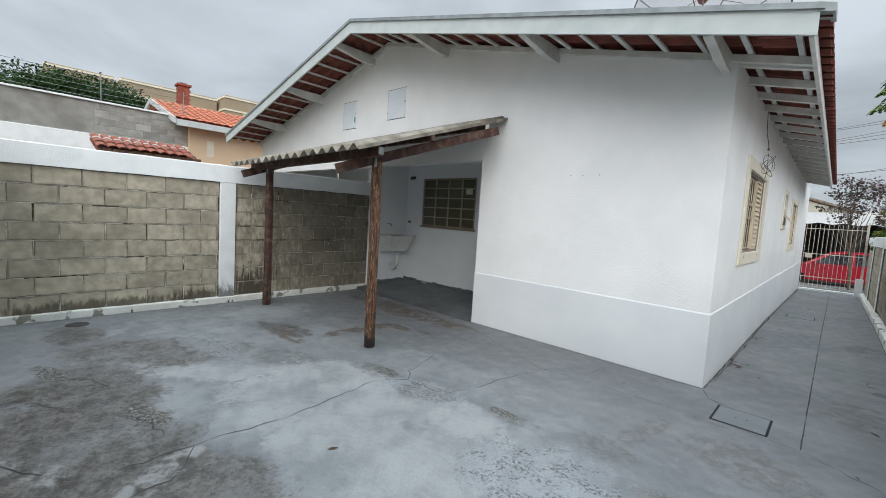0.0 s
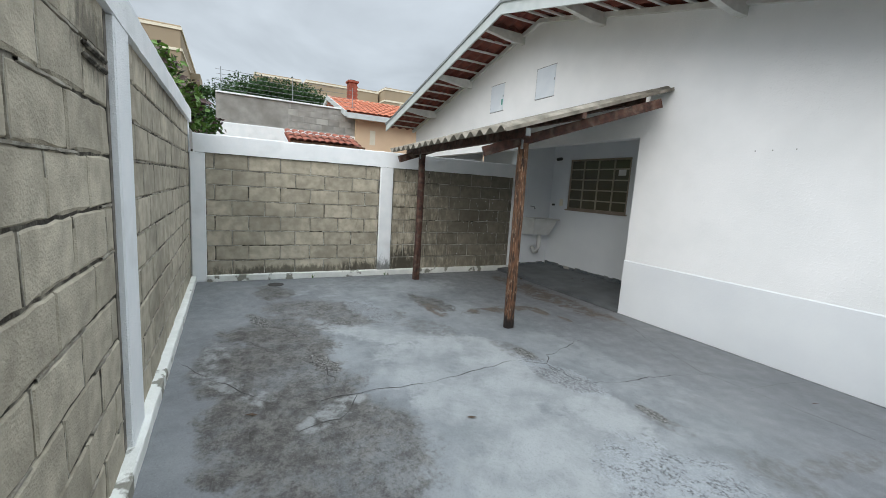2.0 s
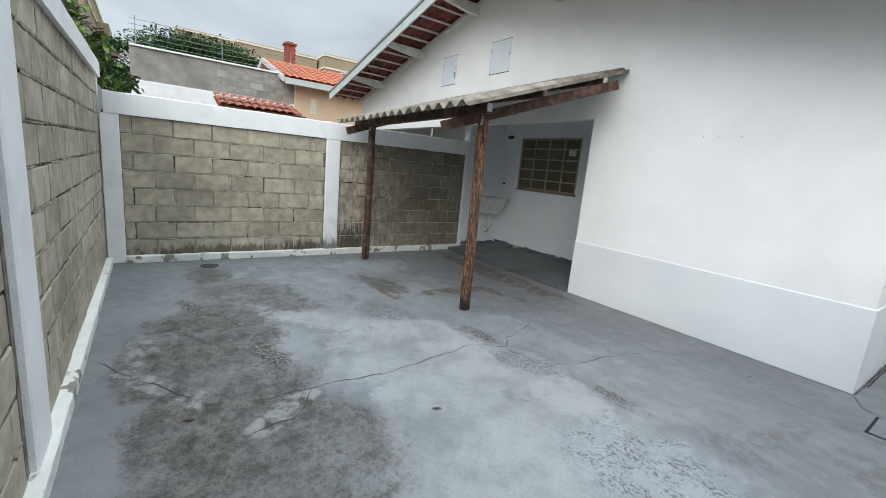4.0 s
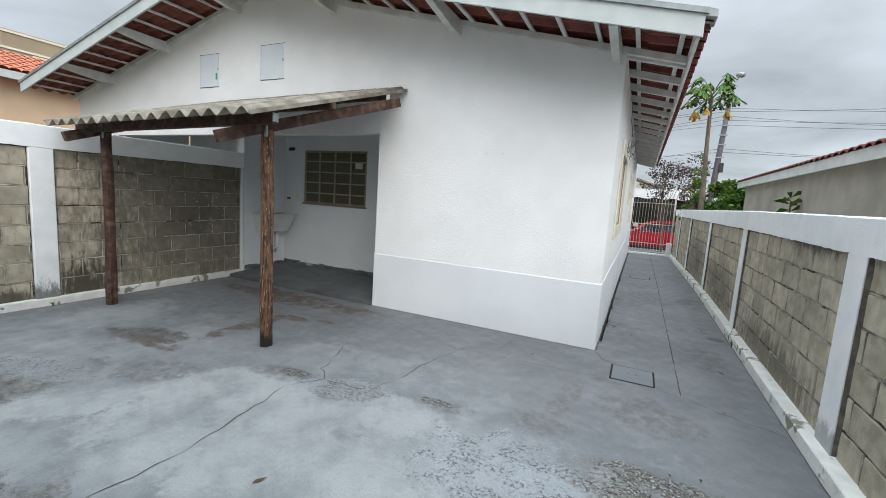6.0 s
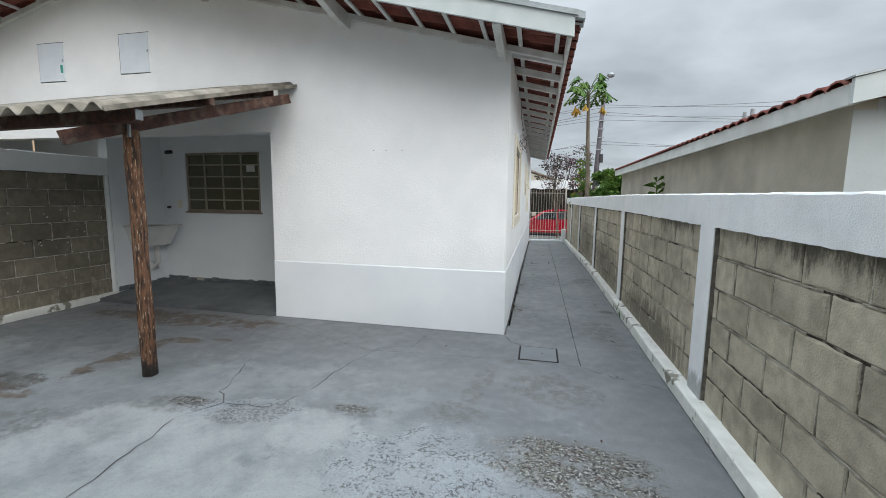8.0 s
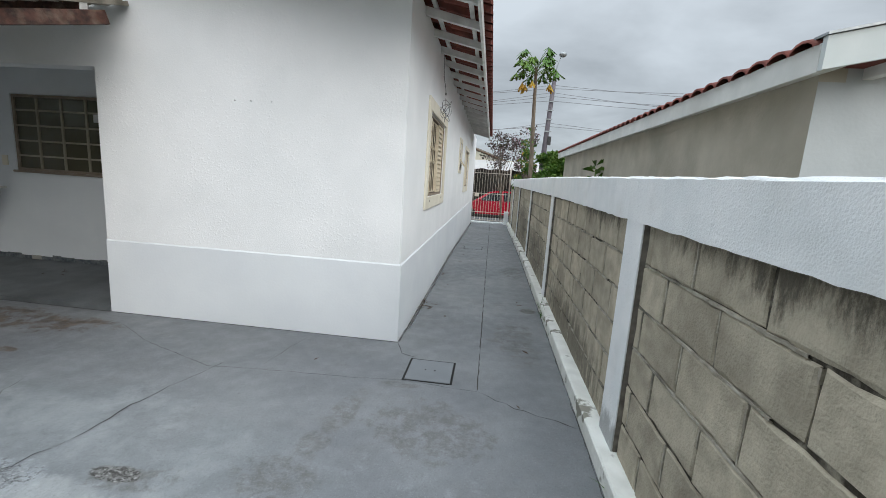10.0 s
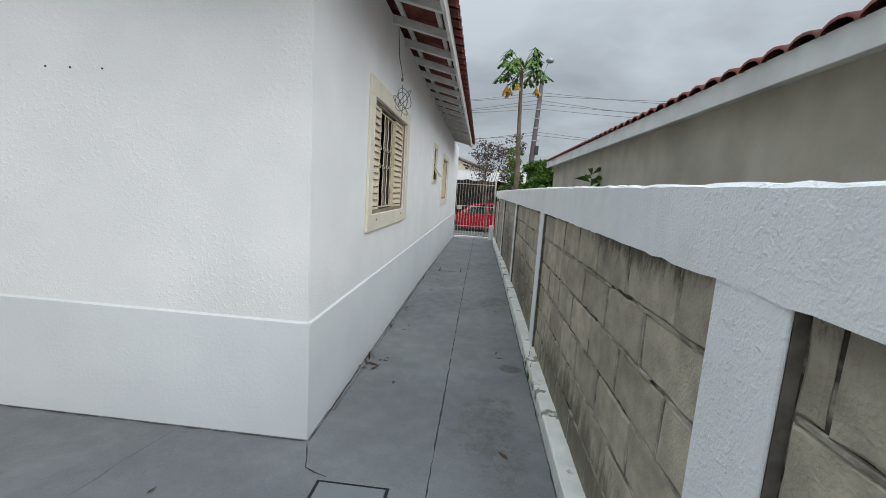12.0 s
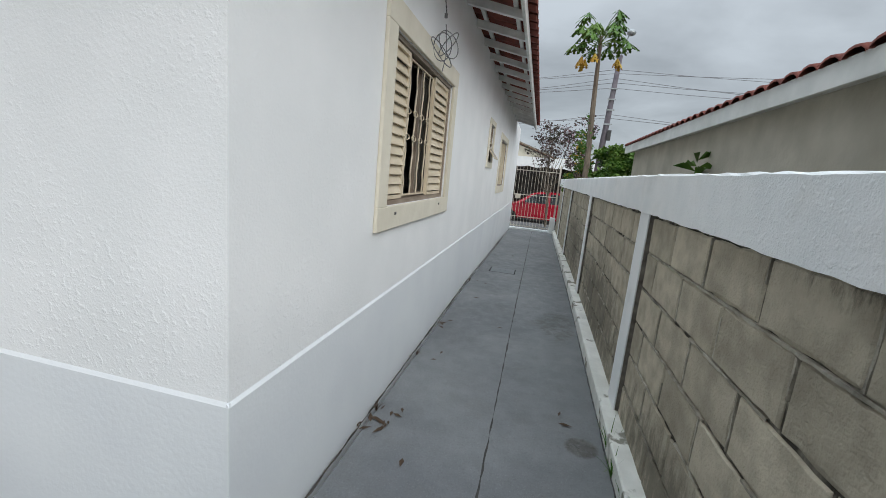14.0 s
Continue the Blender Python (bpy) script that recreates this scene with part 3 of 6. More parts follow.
# ---- ground ----
def build_ground():
    bm = bmesh.new()
    s = 900
    lines = [(-s, -0.32), (19.3, -0.32), (19.8, -0.52), (s, -0.52)]
    rows = [(bm.verts.new((-s, y, z)), bm.verts.new((s, y, z))) for y, z in lines]
    for p, q in zip(rows, rows[1:]):
        bm.faces.new((p[0], p[1], q[1], q[0]))
    tagged(part("ground", bm, SOIL), kind="structure")
    # yard and passage slab
    bm = bmesh.new()
    ys = [-0.35 + i * (Y_GATE + 0.45) / 60 for i in range(61)]
    xs = [XW - 0.1, -4.5, -3.0, -1.5, XH + 0.05, XE + 0.15]
    grid = [[bm.verts.new((x, y, fall(y))) for x in xs] for y in ys]
    for a, b in zip(grid, grid[1:]):
        for i in range(len(xs) - 1):
            if i < 4 and a[0].co.y > YG + 0.3:
                continue
            bm.faces.new((a[i], a[i + 1], b[i + 1], b[i]))
    tagged(part("floor", bm, FLOOR), kind="structure", label="worn grey-blue painted concrete yard floor with cracks and grime", category="floor")
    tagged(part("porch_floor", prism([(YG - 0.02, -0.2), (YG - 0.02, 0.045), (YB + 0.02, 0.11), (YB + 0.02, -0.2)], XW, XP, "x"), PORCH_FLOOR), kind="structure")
    tagged(part("pavement", box(-12, 16, Y_GATE + 0.1, 19.85, -0.50, -0.21, 0.01), PAVE), kind="structure")
    tagged(part("road", box(-60, 60, 19.9, 26.5, -0.518, -0.50), ASPHALT), kind="structure")


build_ground()


# ---- block fences ----
def block_mesh(length, seed, material):
    """A worn block: its front face has a ragged outline, chipped corners and rounded arrises."""
    rnd = random.Random(seed)
    bm = bmesh.new()
    nx = max(2, int(length / 0.065))
    loop = [(-length / 2 + length * i / nx, -0.0935) for i in range(nx)] + [(length / 2, -0.0935), (length / 2, 0.0)]
    loop = loop + [(-p, -q) for p, q in loop]
    out, inn = [], []
    for p, q in loop:
        p2, q2 = p + rnd.uniform(-0.005, 0.004), q + rnd.uniform(-0.004, 0.004)
        out.append((p2, q2))
        k = rnd.uniform(0.006, 0.010) + (rnd.uniform(0.0, 0.014) if rnd.random() < 0.15 else 0)
        inn.append((p2 - math.copysign(min(k, abs(p2) * 0.5), p2) * (1 if abs(p) > length / 2 - 0.01 else 0), q2 - math.copysign(k * 0.8, q2) * (1 if abs(q) > 0.09 else 0)))
    back = [bm.verts.new((p, 0.03, q)) for p, q in out]
    mid = [bm.verts.new((p, 0.006, q)) for p, q in out]
    front = [bm.verts.new((p, rnd.uniform(-0.001, 0.001), q)) for p, q in inn]
    n = len(loop)
    for i in range(n):
        j = (i + 1) % n
        bm.faces.new((back[i], back[j], mid[j], mid[i]))
        bm.faces.new((mid[i], mid[j], front[j], front[i]))
    bm.faces.new(front)
    return mesh_of("block", bm, material)


BLOCKS = {}


def mortar_beds(parent, start, along, face, length, z0, z1, seed, first=0.0):
    """Ragged struck mortar in the bed and head joints, broken here and there."""
    rnd = random.Random(seed + 500)
    broken = 0.0 if seed in (13, 14) else (-0.42 if seed in (11, 12) else -0.22)
    bm = bmesh.new()

    def at(x, out, z):
        return bm.verts.new((start[0] + along[0] * x + face[0] * out, start[1] + along[1] * x + face[1] * out, z))

    def strip(rows):
        prev = None
        for cur in rows:
            if prev and cur:
                for k in range(4):
                    bm.faces.new((prev[k], prev[(k + 1) % 4], cur[(k + 1) % 4], cur[k]))
            prev = cur

    r = 0
    while z1 - 0.2 * r > z0 + 0.03:
        z, zl = z1 - 0.2 * r, max(z1 - 0.2 * (r + 1), z0)
        rows, x = [], 0.0
        while r and x < length:
            h = 0.0052 + 0.006 * noise.noise(Vector((x * 18, r, seed)))
            out = 0.0020 + 0.0040 * rnd.random()
            rows.append(None if noise.noise(Vector((x * 2.3, seed, r * 3.1))) < broken else
                        [at(x, -0.012, z + 0.0055), at(x, out, z + 0.0035 + h * 0.2), at(x, out, z - h * 0.8), at(x, -0.012, z - h * 0.8 - 0.002)])
            x += 0.035
        strip(rows)
        x = (first + (0.2 if r % 2 else 0.0)) % 0.4
        while x < length - 0.02:
            rows = []
            for k in range(6):
                zz = zl + 0.008 + (z - zl - 0.016) * k / 5
                w = 0.0046 + 0.0030 * noise.noise(Vector((x * 3, zz * 22, seed)))
                out = 0.0005 + 0.0035 * rnd.random()
                rows.append(None if noise.noise(Vector((x * 5, zz * 4, seed))) < broken else
                            [at(x - w, -0.012, zz), at(x - w * 0.8, out, zz), at(x + w * 0.8, out, zz), at(x + w, -0.012, zz)])
            strip(rows)
            x += 0.4
        r += 1
    bmesh.ops.recalc_face_normals(bm, faces=bm.faces[:])
    tagged(part("mortar_bed", bm, MORTAR_PALE if parent.name.startswith("wall_west") else MORTAR_MID, parent), kind="stuff")


def lay_blocks(parent, start, along, face, length, z0, z1, seed, first=0.0, material=BLOCK):
    """Courses of 0.2 m from the top down on a panel; along and face are unit vectors in plan, first is the offset of the top course's joints."""
    rnd = random.Random(seed)
    ang = math.atan2(along[1], along[0])
    r = 0
    while z1 - 0.2 * r > z0 + 0.03:
        top, bottom = z1 - 0.2 * r, max(z1 - 0.2 * (r + 1), z0 - 0.02)
        x = (first + (0.2 if r % 2 else 0.0)) % 0.4 - 0.4
        r += 1
        while x < length:
            a, b = max(x, 0.0) + 0.0066, min(x + 0.4, length) - 0.0066
            x += 0.4
            if b - a < 0.03:
                continue
            key = (round(b - a, 2), rnd.randrange(4), material.name)
            if key not in BLOCKS:
                BLOCKS[key] = block_mesh(key[0], int(key[0] * 100) * 4 + key[1], material)
            c = (a + b) / 2
            out = rnd.uniform(0.0, 0.005)
            m = Matrix.Translation((start[0] + along[0] * c + face[0] * out, start[1] + along[1] * c + face[1] * out, (top + bottom) / 2 + rnd.uniform(-0.0015, 0.0015)))
            turn = Matrix.Rotation(ang, 4, "Z")
            flip = Matrix.Diagonal((1, 1 if turn.to_3x3() @ Vector((0, -1, 0)) @ Vector((*face, 0)) > 0 else -1, (top - bottom - 0.013) / 0.187, 1))
            tip = Matrix.Rotation(radians(rnd.uniform(-0.35, 0.35)), 4, "Y")
            shared("block", BLOCKS[key], parent, m @ turn @ tip @ flip)


PANELS = []


def build_fences():
    # west fence: panels between columns
    west = tagged(new("wall_west", mesh_of("wall_west", box(XW - 0.17, XW - 0.038, YS, 4.90, 0.0, 1.70), MORTAR)), kind="structure")
    part("beam", rough_bar("y", YS + 0.02, 4.885, XW - 0.18, XW, 1.675, 1.905, 0.003, 1), WALL_PAINT, west, "white-painted concrete beam")
    part("kerb", rough_bar("y", 0.02, 4.87, XW - 0.05, XW + 0.03, -0.02, 0.085, 0.0035, 2), KERB_PAINT, west, "chipped white kerb")
    for y0, y1 in ((YS - 0.02, 0.02), (2.345, 2.55), (4.84, 4.885)):
        part("column", box(XW - 0.178, XW - 0.001, y0, y1, 0.0, 1.673, 0.008), WALL_PAINT, west, "white-painted column with mould at its foot")
    PANELS.append((west, (XW - 0.032, 0.02), (0, 1), (1, 0), 2.325, 0.085, 1.675, 11, 0.10))
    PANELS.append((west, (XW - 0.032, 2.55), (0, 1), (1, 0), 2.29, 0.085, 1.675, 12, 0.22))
    # south fence, higher
    south = tagged(new("wall_south", mesh_of("wall_south", box(XW - 0.17, XE + 0.25, YS - 0.17, YS - 0.038, 0.0, 2.05), MORTAR)), kind="structure")
    part("beam", rough_bar("x", XW - 0.19, XE + 0.25, YS - 0.18, YS, 2.04, 2.20, 0.003, 3), WALL_PAINT, south, "white-painted concrete beam")
    part("kerb", rough_bar("x", XW, XE + 0.05, YS - 0.05, YS + 0.03, -0.02, 0.08, 0.0035, 4), KERB_PAINT, south, "chipped white kerb")
    for x0, x1 in ((-2.52, -2.24), (0.45, 0.70)):
        part("column", box(x0, x1, YS - 0.178, YS - 0.001, 0.0, 2.038, 0.008), WALL_PAINT, south, "white-painted column")
    part("column", box(XW - 0.18, XW - 0.06, YS - 0.178, YS - 0.025, 0.0, 2.038, 0.008), WALL_PAINT, south)
    PANELS.append((south, (XW - 0.02, YS - 0.032), (1, 0), (0, 1), -2.52 - XW + 0.02, 0.08, 2.05, 13, 0.15))
    PANELS.append((south, (-2.19, YS - 0.032), (1, 0), (0, 1), 0.45 + 2.19, 0.08, 2.05, 14, 0.11))
    # thin dark strip that fills the space between column and blocks
    part("gap_strip", box(-2.235, -2.195, YS - 0.034, YS - 0.030, 0.08, 2.038), GAP_GREY, south, "dark grey-brown strip beside the column")
    for z in (1.815, 1.775):
        part("mortar_ledge", box(-2.16, -1.86, YS - 0.03, YS - 0.012, z, z + 0.022, 0.008), MORTAR, south, "smeared mortar ledge")
    # east fence along the passage
    top0 = 1.50
    east = tagged(new("wall_east", mesh_of("wall_east", box(XE + 0.038, XE + 0.15, YS, Y_GATE, -0.2, 1.30), MORTAR)), kind="structure")
    part("beam", rough_bar("y", YS + 0.01, Y_GATE + 0.05, XE + 0.16, XE, 1.285, top0, 0.0036, 5, step=0.07, drop=lambda y: -0.0085 * max(0.0, 6.0 - y)), WALL_PAINT, east, "rough white-painted concrete beam")
    part("kerb", rough_bar("y", YS + 0.03, Y_GATE, XE + 0.05, XE - 0.065, -0.03, 0.10, 0.0012, 6, step=0.35, drop=fall), KERB_PAINT, east, "chipped white kerb with peeling paint")
    cols = [(0.35, 0.58), (3.29, 3.525), (6.14, 6.34), (8.82, 9.02), (11.95, 12.17), (14.8, 15.0)]
    for y0, y1 in cols:
        col = part("column", box(XE + 0.0115, XE + 0.155, y0 + 0.001, y1 - 0.001, -0.10, 1.284), GAP_GREY, east, "bare grey-brown concrete column")
        part("painted_face", box(XE + 0.002, XE + 0.011, y0, y1, -0.10, 1.284, 0.003), WALL_PAINT, col, "white-painted front of the column")
    edges = [YS] + [v for c in cols for v in c] + [Y_GATE]
    for i in range(0, len(edges), 2):
        a, b = edges[i], edges[i + 1]
        if b - a > 0.2:
            PANELS.append((east, (XE + 0.032, a), (0, 1), (-1, 0), b - a, 0.09 + fall((a + b) / 2), 1.272, 20 + i, (2.64 if i == 2 else 0.61 if i == 4 else 0.11 * i) % 0.4))


build_fences()


# ---- house ----


def gable_strip(bm, x0, x1, z0, y0, y1):
    """Wall between x0 and x1 from z0 up to the roof's underside."""
    xs = sorted({x0, x1, *[x for x in (RIDGE_X,) if x0 < x < x1]})
    top = [(x, roof_z(x) - 0.09) for x in xs]
    add_prism(bm, [(x0, z0)] + [(x1, z0)] + top[::-1], y0, y1)


def build_house():
    bm = bmesh.new()
    gable_strip(bm, XP, XH, -0.05, YG, YG + 0.15)
    gable_strip(bm, -9.6, XP, 2.15, YG, YG + 0.15)
    gable_strip(bm, -10.2, -9.6, -0.05, YG, YG + 0.15)
    bmesh.ops.remove_doubles(bm, verts=bm.verts[:], dist=0.0001)
    tagged(part("wall_gable", bm, WHITE), kind="structure", label="white stucco gable wall with faint trowel texture", category="wall")
    # side wall with three windows
    holes = [(5.79, 7.19, 1.19, 2.10), (9.86, 10.34, 1.60, 2.14), (11.62, 12.95, 1.22, 2.10)]
    bm = bmesh.new()
    zt = roof_z(XH) - 0.10
    y = YG + 0.15
    for y0, y1, z0, z1 in holes:
        add_box(bm, XH - 0.15, XH, y, y0, -0.25, zt)
        add_box(bm, XH - 0.15, XH, y0, y1, -0.25, z0)
        add_box(bm, XH - 0.15, XH, y0, y1, z1, zt)
        y = y1
    add_box(bm, XH - 0.15, XH, y, Y_GATE + 0.1, -0.25, zt)
    bmesh.ops.remove_doubles(bm, verts=bm.verts[:], dist=0.0001)
    tagged(part("wall_side", bm, WHITE), kind="structure", label="long white stucco side wall", category="wall")
    # plinth band, proud of the stucco, with a chamfered top
    def plinth(axis, a, b, plane, out):
        h = 0.675
        o = [(0, -0.2), (out * 0.009, -0.2), (out * 0.009, h - 0.009), (0, h + 0.003)]
        bm = bmesh.new()
        if axis == "x":
            add_prism(bm, [(plane + p, q) for p, q in o], a, b, "x")
        else:
            add_prism(bm, [(plane + p, q) for p, q in o], a, b, "y")
        return bm
    tagged(part("plinth_gable", plinth("x", XP, XH + 0.009, YG - 0.001, -1), WHITE_SMOOTH), kind="structure")
    tagged(part("plinth_side", plinth("y", YG - 0.0095, Y_GATE, XH + 0.001, 1), WHITE_SMOOTH), kind="structure")
    # porch
    tagged(part("wall_porch_west", box(XW - 0.15, XW, 4.89, YB + 0.15, -0.1, 2.62), WHITE_SMOOTH), kind="structure")
    bm = bmesh.new()
    for b in ((XW, -5.66, -0.1, 2.62), (-4.38, XP + 0.15, -0.1, 2.62), (-5.66, -4.38, -0.1, 1.18), (-5.66, -4.38, 2.06, 2.62)):
        add_box(bm, b[0], b[1], YB, YB + 0.15, b[2], b[3])
    bmesh.ops.remove_doubles(bm, verts=bm.verts[:], dist=0.0001)
    tagged(part("wall_porch_back", bm, WHITE_SMOOTH), kind="structure")
    tagged(part("wall_porch_east", box(XP, XP + 0.15, YG + 0.15, YB, -0.1, 2.62), WHITE_SMOOTH), kind="structure")
    tagged(part("ceiling_porch", box(XW - 0.15, XP + 0.15, YG + 0.15, YB + 0.15, 2.62, 2.70), WHITE_SMOOTH), kind="structure")
    # next-door recess under the same gable
    tagged(part("wall_neighbour_recess", box(-10.0, XW - 0.15, YB + 0.9, YB + 1.05, -0.1, 2.70), WHITE_SMOOTH), kind="structure")
    tagged(part("ceiling_neighbour", box(-10.2, XW - 0.15, YG + 0.15, YB + 1.05, 2.70, 2.78), WHITE_SMOOTH), kind="structure")
    tagged(part("wall_neighbour_west", box(-10.2, -10.05, YG + 0.15, YB + 0.9, -0.1, 2.70), WHITE_SMOOTH), kind="structure")
    # rooms behind the windows stay dark
    tagged(part("wall_end", box(-10.2, XH - 0.15, Y_END, Y_END + 0.15, -0.25, 2.78), WHITE), kind="structure")
    tagged(part("wall_room", box(-4.6, -4.5, YB + 0.2, Y_END, -0.2, 2.6), CREAM_PLASTER), kind="structure")
    tagged(part("ceiling_room", box(-10.0, XH - 0.15, YB + 0.16, Y_END, 2.60, 2.66), WHITE_SMOOTH), kind="structure")
    tagged(part("floor_room", box(-10.0, XH - 0.15, YB + 0.15, Y_END, -0.2, 0.02), PAVE), kind="structure")
    return holes


HOLES = build_house()


def build_roof():
    roof = tagged(empty("roof", (RIDGE_X, YG, 2.9)), kind="structure", label="low gable roof of red clay tiles with white boards", category="roof")
    off = Matrix.Translation((-RIDGE_X, -YG, -2.9))

    def rp(name, bm, mat_, label="", parent=roof, smooth=False):
        bmesh.ops.transform(bm, matrix=off, verts=bm.verts[:])
        return part(name, bm, mat_, parent, label, smooth)

    y0, y1 = 3.90, Y_END - 1.2
    # tile cover as one wavy sheet with courses
    for side in (1, -1):
        run = (EAVE_X + 0.03 - RIDGE_X) if side > 0 else (RIDGE_X - LEFT_X)
        courses = int(run / 0.36)
        verts, faces = [], []
        pitch_y = 0.205
        ny = int((y1 - y0) / pitch_y) * 6
        for c in range(courses):
            a0, a1 = run * c / courses, run * (c + 1) / courses + 0.03
            lift0, lift1 = 0.0, 0.018
            base = len(verts)
            for a, lift in ((a0, lift0), (a1, lift1)):
                for i in range(ny + 1):
                    y = y0 + i * pitch_y / 6
                    w = math.sin(2 * math.pi * i / 6.0) * 0.022
                    verts.append((RIDGE_X + side * a, y, RIDGE_Z - SLOPE * a - 0.045 + lift + w))
            for i in range(ny):
                faces.append((base + i, base + i + 1, base + ny + 1 + i + 1, base + ny + 1 + i))
        me = bpy.data.meshes.new("tile_cover")
        me.from_pydata([(v[0] - RIDGE_X, v[1] - YG, v[2] - 2.9) for v in verts], [], faces)
        me.materials.append(TILE)
        ob = new("tile_cover", me)
        ob.parent = roof
        sol = ob.modifiers.new("thick", "SOLIDIFY"); sol.thickness = 0.012
        tagged(ob, label="red clay tile courses", kind="stuff")
    # barge boards on the gable front
    for side, xe in ((1, EAVE_X + 0.015), (-1, LEFT_X)):
        xr, zr, ze = RIDGE_X, RIDGE_Z, roof_z(xe)
        o = [(xr, zr), (xe, ze), (xe, ze - 0.17), (xr, zr - 0.18)]
        rp("barge_board", prism(o, 3.865, 3.89), FASCIA, "pale painted barge board")
        o = [(xr, zr + 0.012), (xe + side * 0.02, ze + 0.012), (xe + side * 0.02, ze - 0.022), (xr, zr - 0.022)]
        rp("flashing", prism(o, 3.845, 3.864), METAL_GREY, "grey metal flashing")
        o = [(xr, zr + 0.018), (xe + side * 0.02, ze + 0.018), (xe + side * 0.02, ze + 0.0125), (xr, zr + 0.0125)]
        rp("flashing", prism(o, 3.845, 4.02), METAL_GREY, "grey metal flashing")
        # rafter flush on the wall and next the barge board
        for ya, yb in ((YG - 0.055, YG - 0.002), ):
            o = [(xr, zr - 0.075), (xe - side * 0.05, ze - 0.075), (xe - side * 0.05, ze - 0.135), (xr, zr - 0.135)]
            rp("rafter", prism(o, ya, yb), WOOD_WHITE, "white-painted rafter along the gable wall")
    # battens that run along the house, seen between gable wall and barge board
    k = 0
    x = EAVE_X - 0.10
    while x > LEFT_X + 0.1:
        z = roof_z(x) - 0.06
        w = 0.019
        rp("batten", box(x - w, x + w, 3.892, YG + 0.3 if x < XH else y1, z - 0.028, z, 0.003), WOOD_WHITE)
        x -= 0.33
    # purlins with cut ends
    for x in (-0.80, -2.45, -4.18, -5.88, -7.50, -9.08):
        zt = roof_z(x) - 0.09
        w, h = 0.034, 0.15
        o = [(3.90, zt), (YG + 0.1, zt), (YG + 0.1, zt - h), (YG - 0.22, zt - h), (3.90, zt - 0.085)]
        rp("purlin", prism([(p[0], p[1]) for p in o], x - w, x + w, "x"), WOOD_WHITE, "white-painted purlin with a slanted end")
    # side rafters under the eave
    y = YG + 0.02
    while y < y1 - 0.05:
        o = [(XH - 0.02, roof_z(XH) - 0.09), (EAVE_X - 0.03, roof_z(EAVE_X) - 0.09), (EAVE_X - 0.03, roof_z(EAVE_X) - 0.155), (XH - 0.02, roof_z(XH) - 0.16)]
        rp("rafter", prism(o, y, y + 0.05), WOOD_WHITE)
        y += 0.555
    # eave board, gutter stub and end tiles
    rp("fascia", box(EAVE_X - 0.028, EAVE_X, 3.892, y1, roof_z(EAVE_X) - 0.175, roof_z(EAVE_X) - 0.06, 0.003), WOOD_WHITE, "white-painted eave board")
    rp("ridge_cap", prism([(EAVE_X + 0.0, roof_z(EAVE_X) + 0.03), (EAVE_X + 0.09, roof_z(EAVE_X) + 0.0), (EAVE_X + 0.09, roof_z(EAVE_X) - 0.05), (EAVE_X + 0.0, roof_z(EAVE_X) - 0.03)], 3.86, 4.05), METAL_GREY, "grey metal end cap")
    bm = bmesh.new()
    n = 7
    for i in range(n + 1):
        a = math.pi * i / n
        bm.verts.new((0, -math.cos(a) * 0.09, math.sin(a) * 0.05))
        bm.verts.new((0, -math.cos(a) * 0.075, math.sin(a) * 0.05 - 0.014 if 0 < i < n else -0.012))
    bm.verts.ensure_lookup_table()
    vs = bm.verts[:]
    back = [bm.verts.new(v.co + Vector((-0.36, 0, 0.36 * SLOPE))) for v in vs]
    for i in range(n):
        bm.faces.new((vs[2 * i], vs[2 * i + 1], vs[2 * i + 3], vs[2 * i + 2]))
        bm.faces.new((vs[2 * i], vs[2 * i + 2], back[2 * i + 2], back[2 * i]))
        bm.faces.new((vs[2 * i + 1], back[2 * i + 1], back[2 * i + 3], vs[2 * i + 3]))
    me = mesh_of("eave_tile", bm, TILE, True)
    y = 4.0
    while y < y1:
        shared("eave_tile", me, roof, off @ Matrix.Translation((EAVE_X + 0.075, y, roof_z(EAVE_X + 0.075) - 0.03)))
        y += 0.205


build_roof()


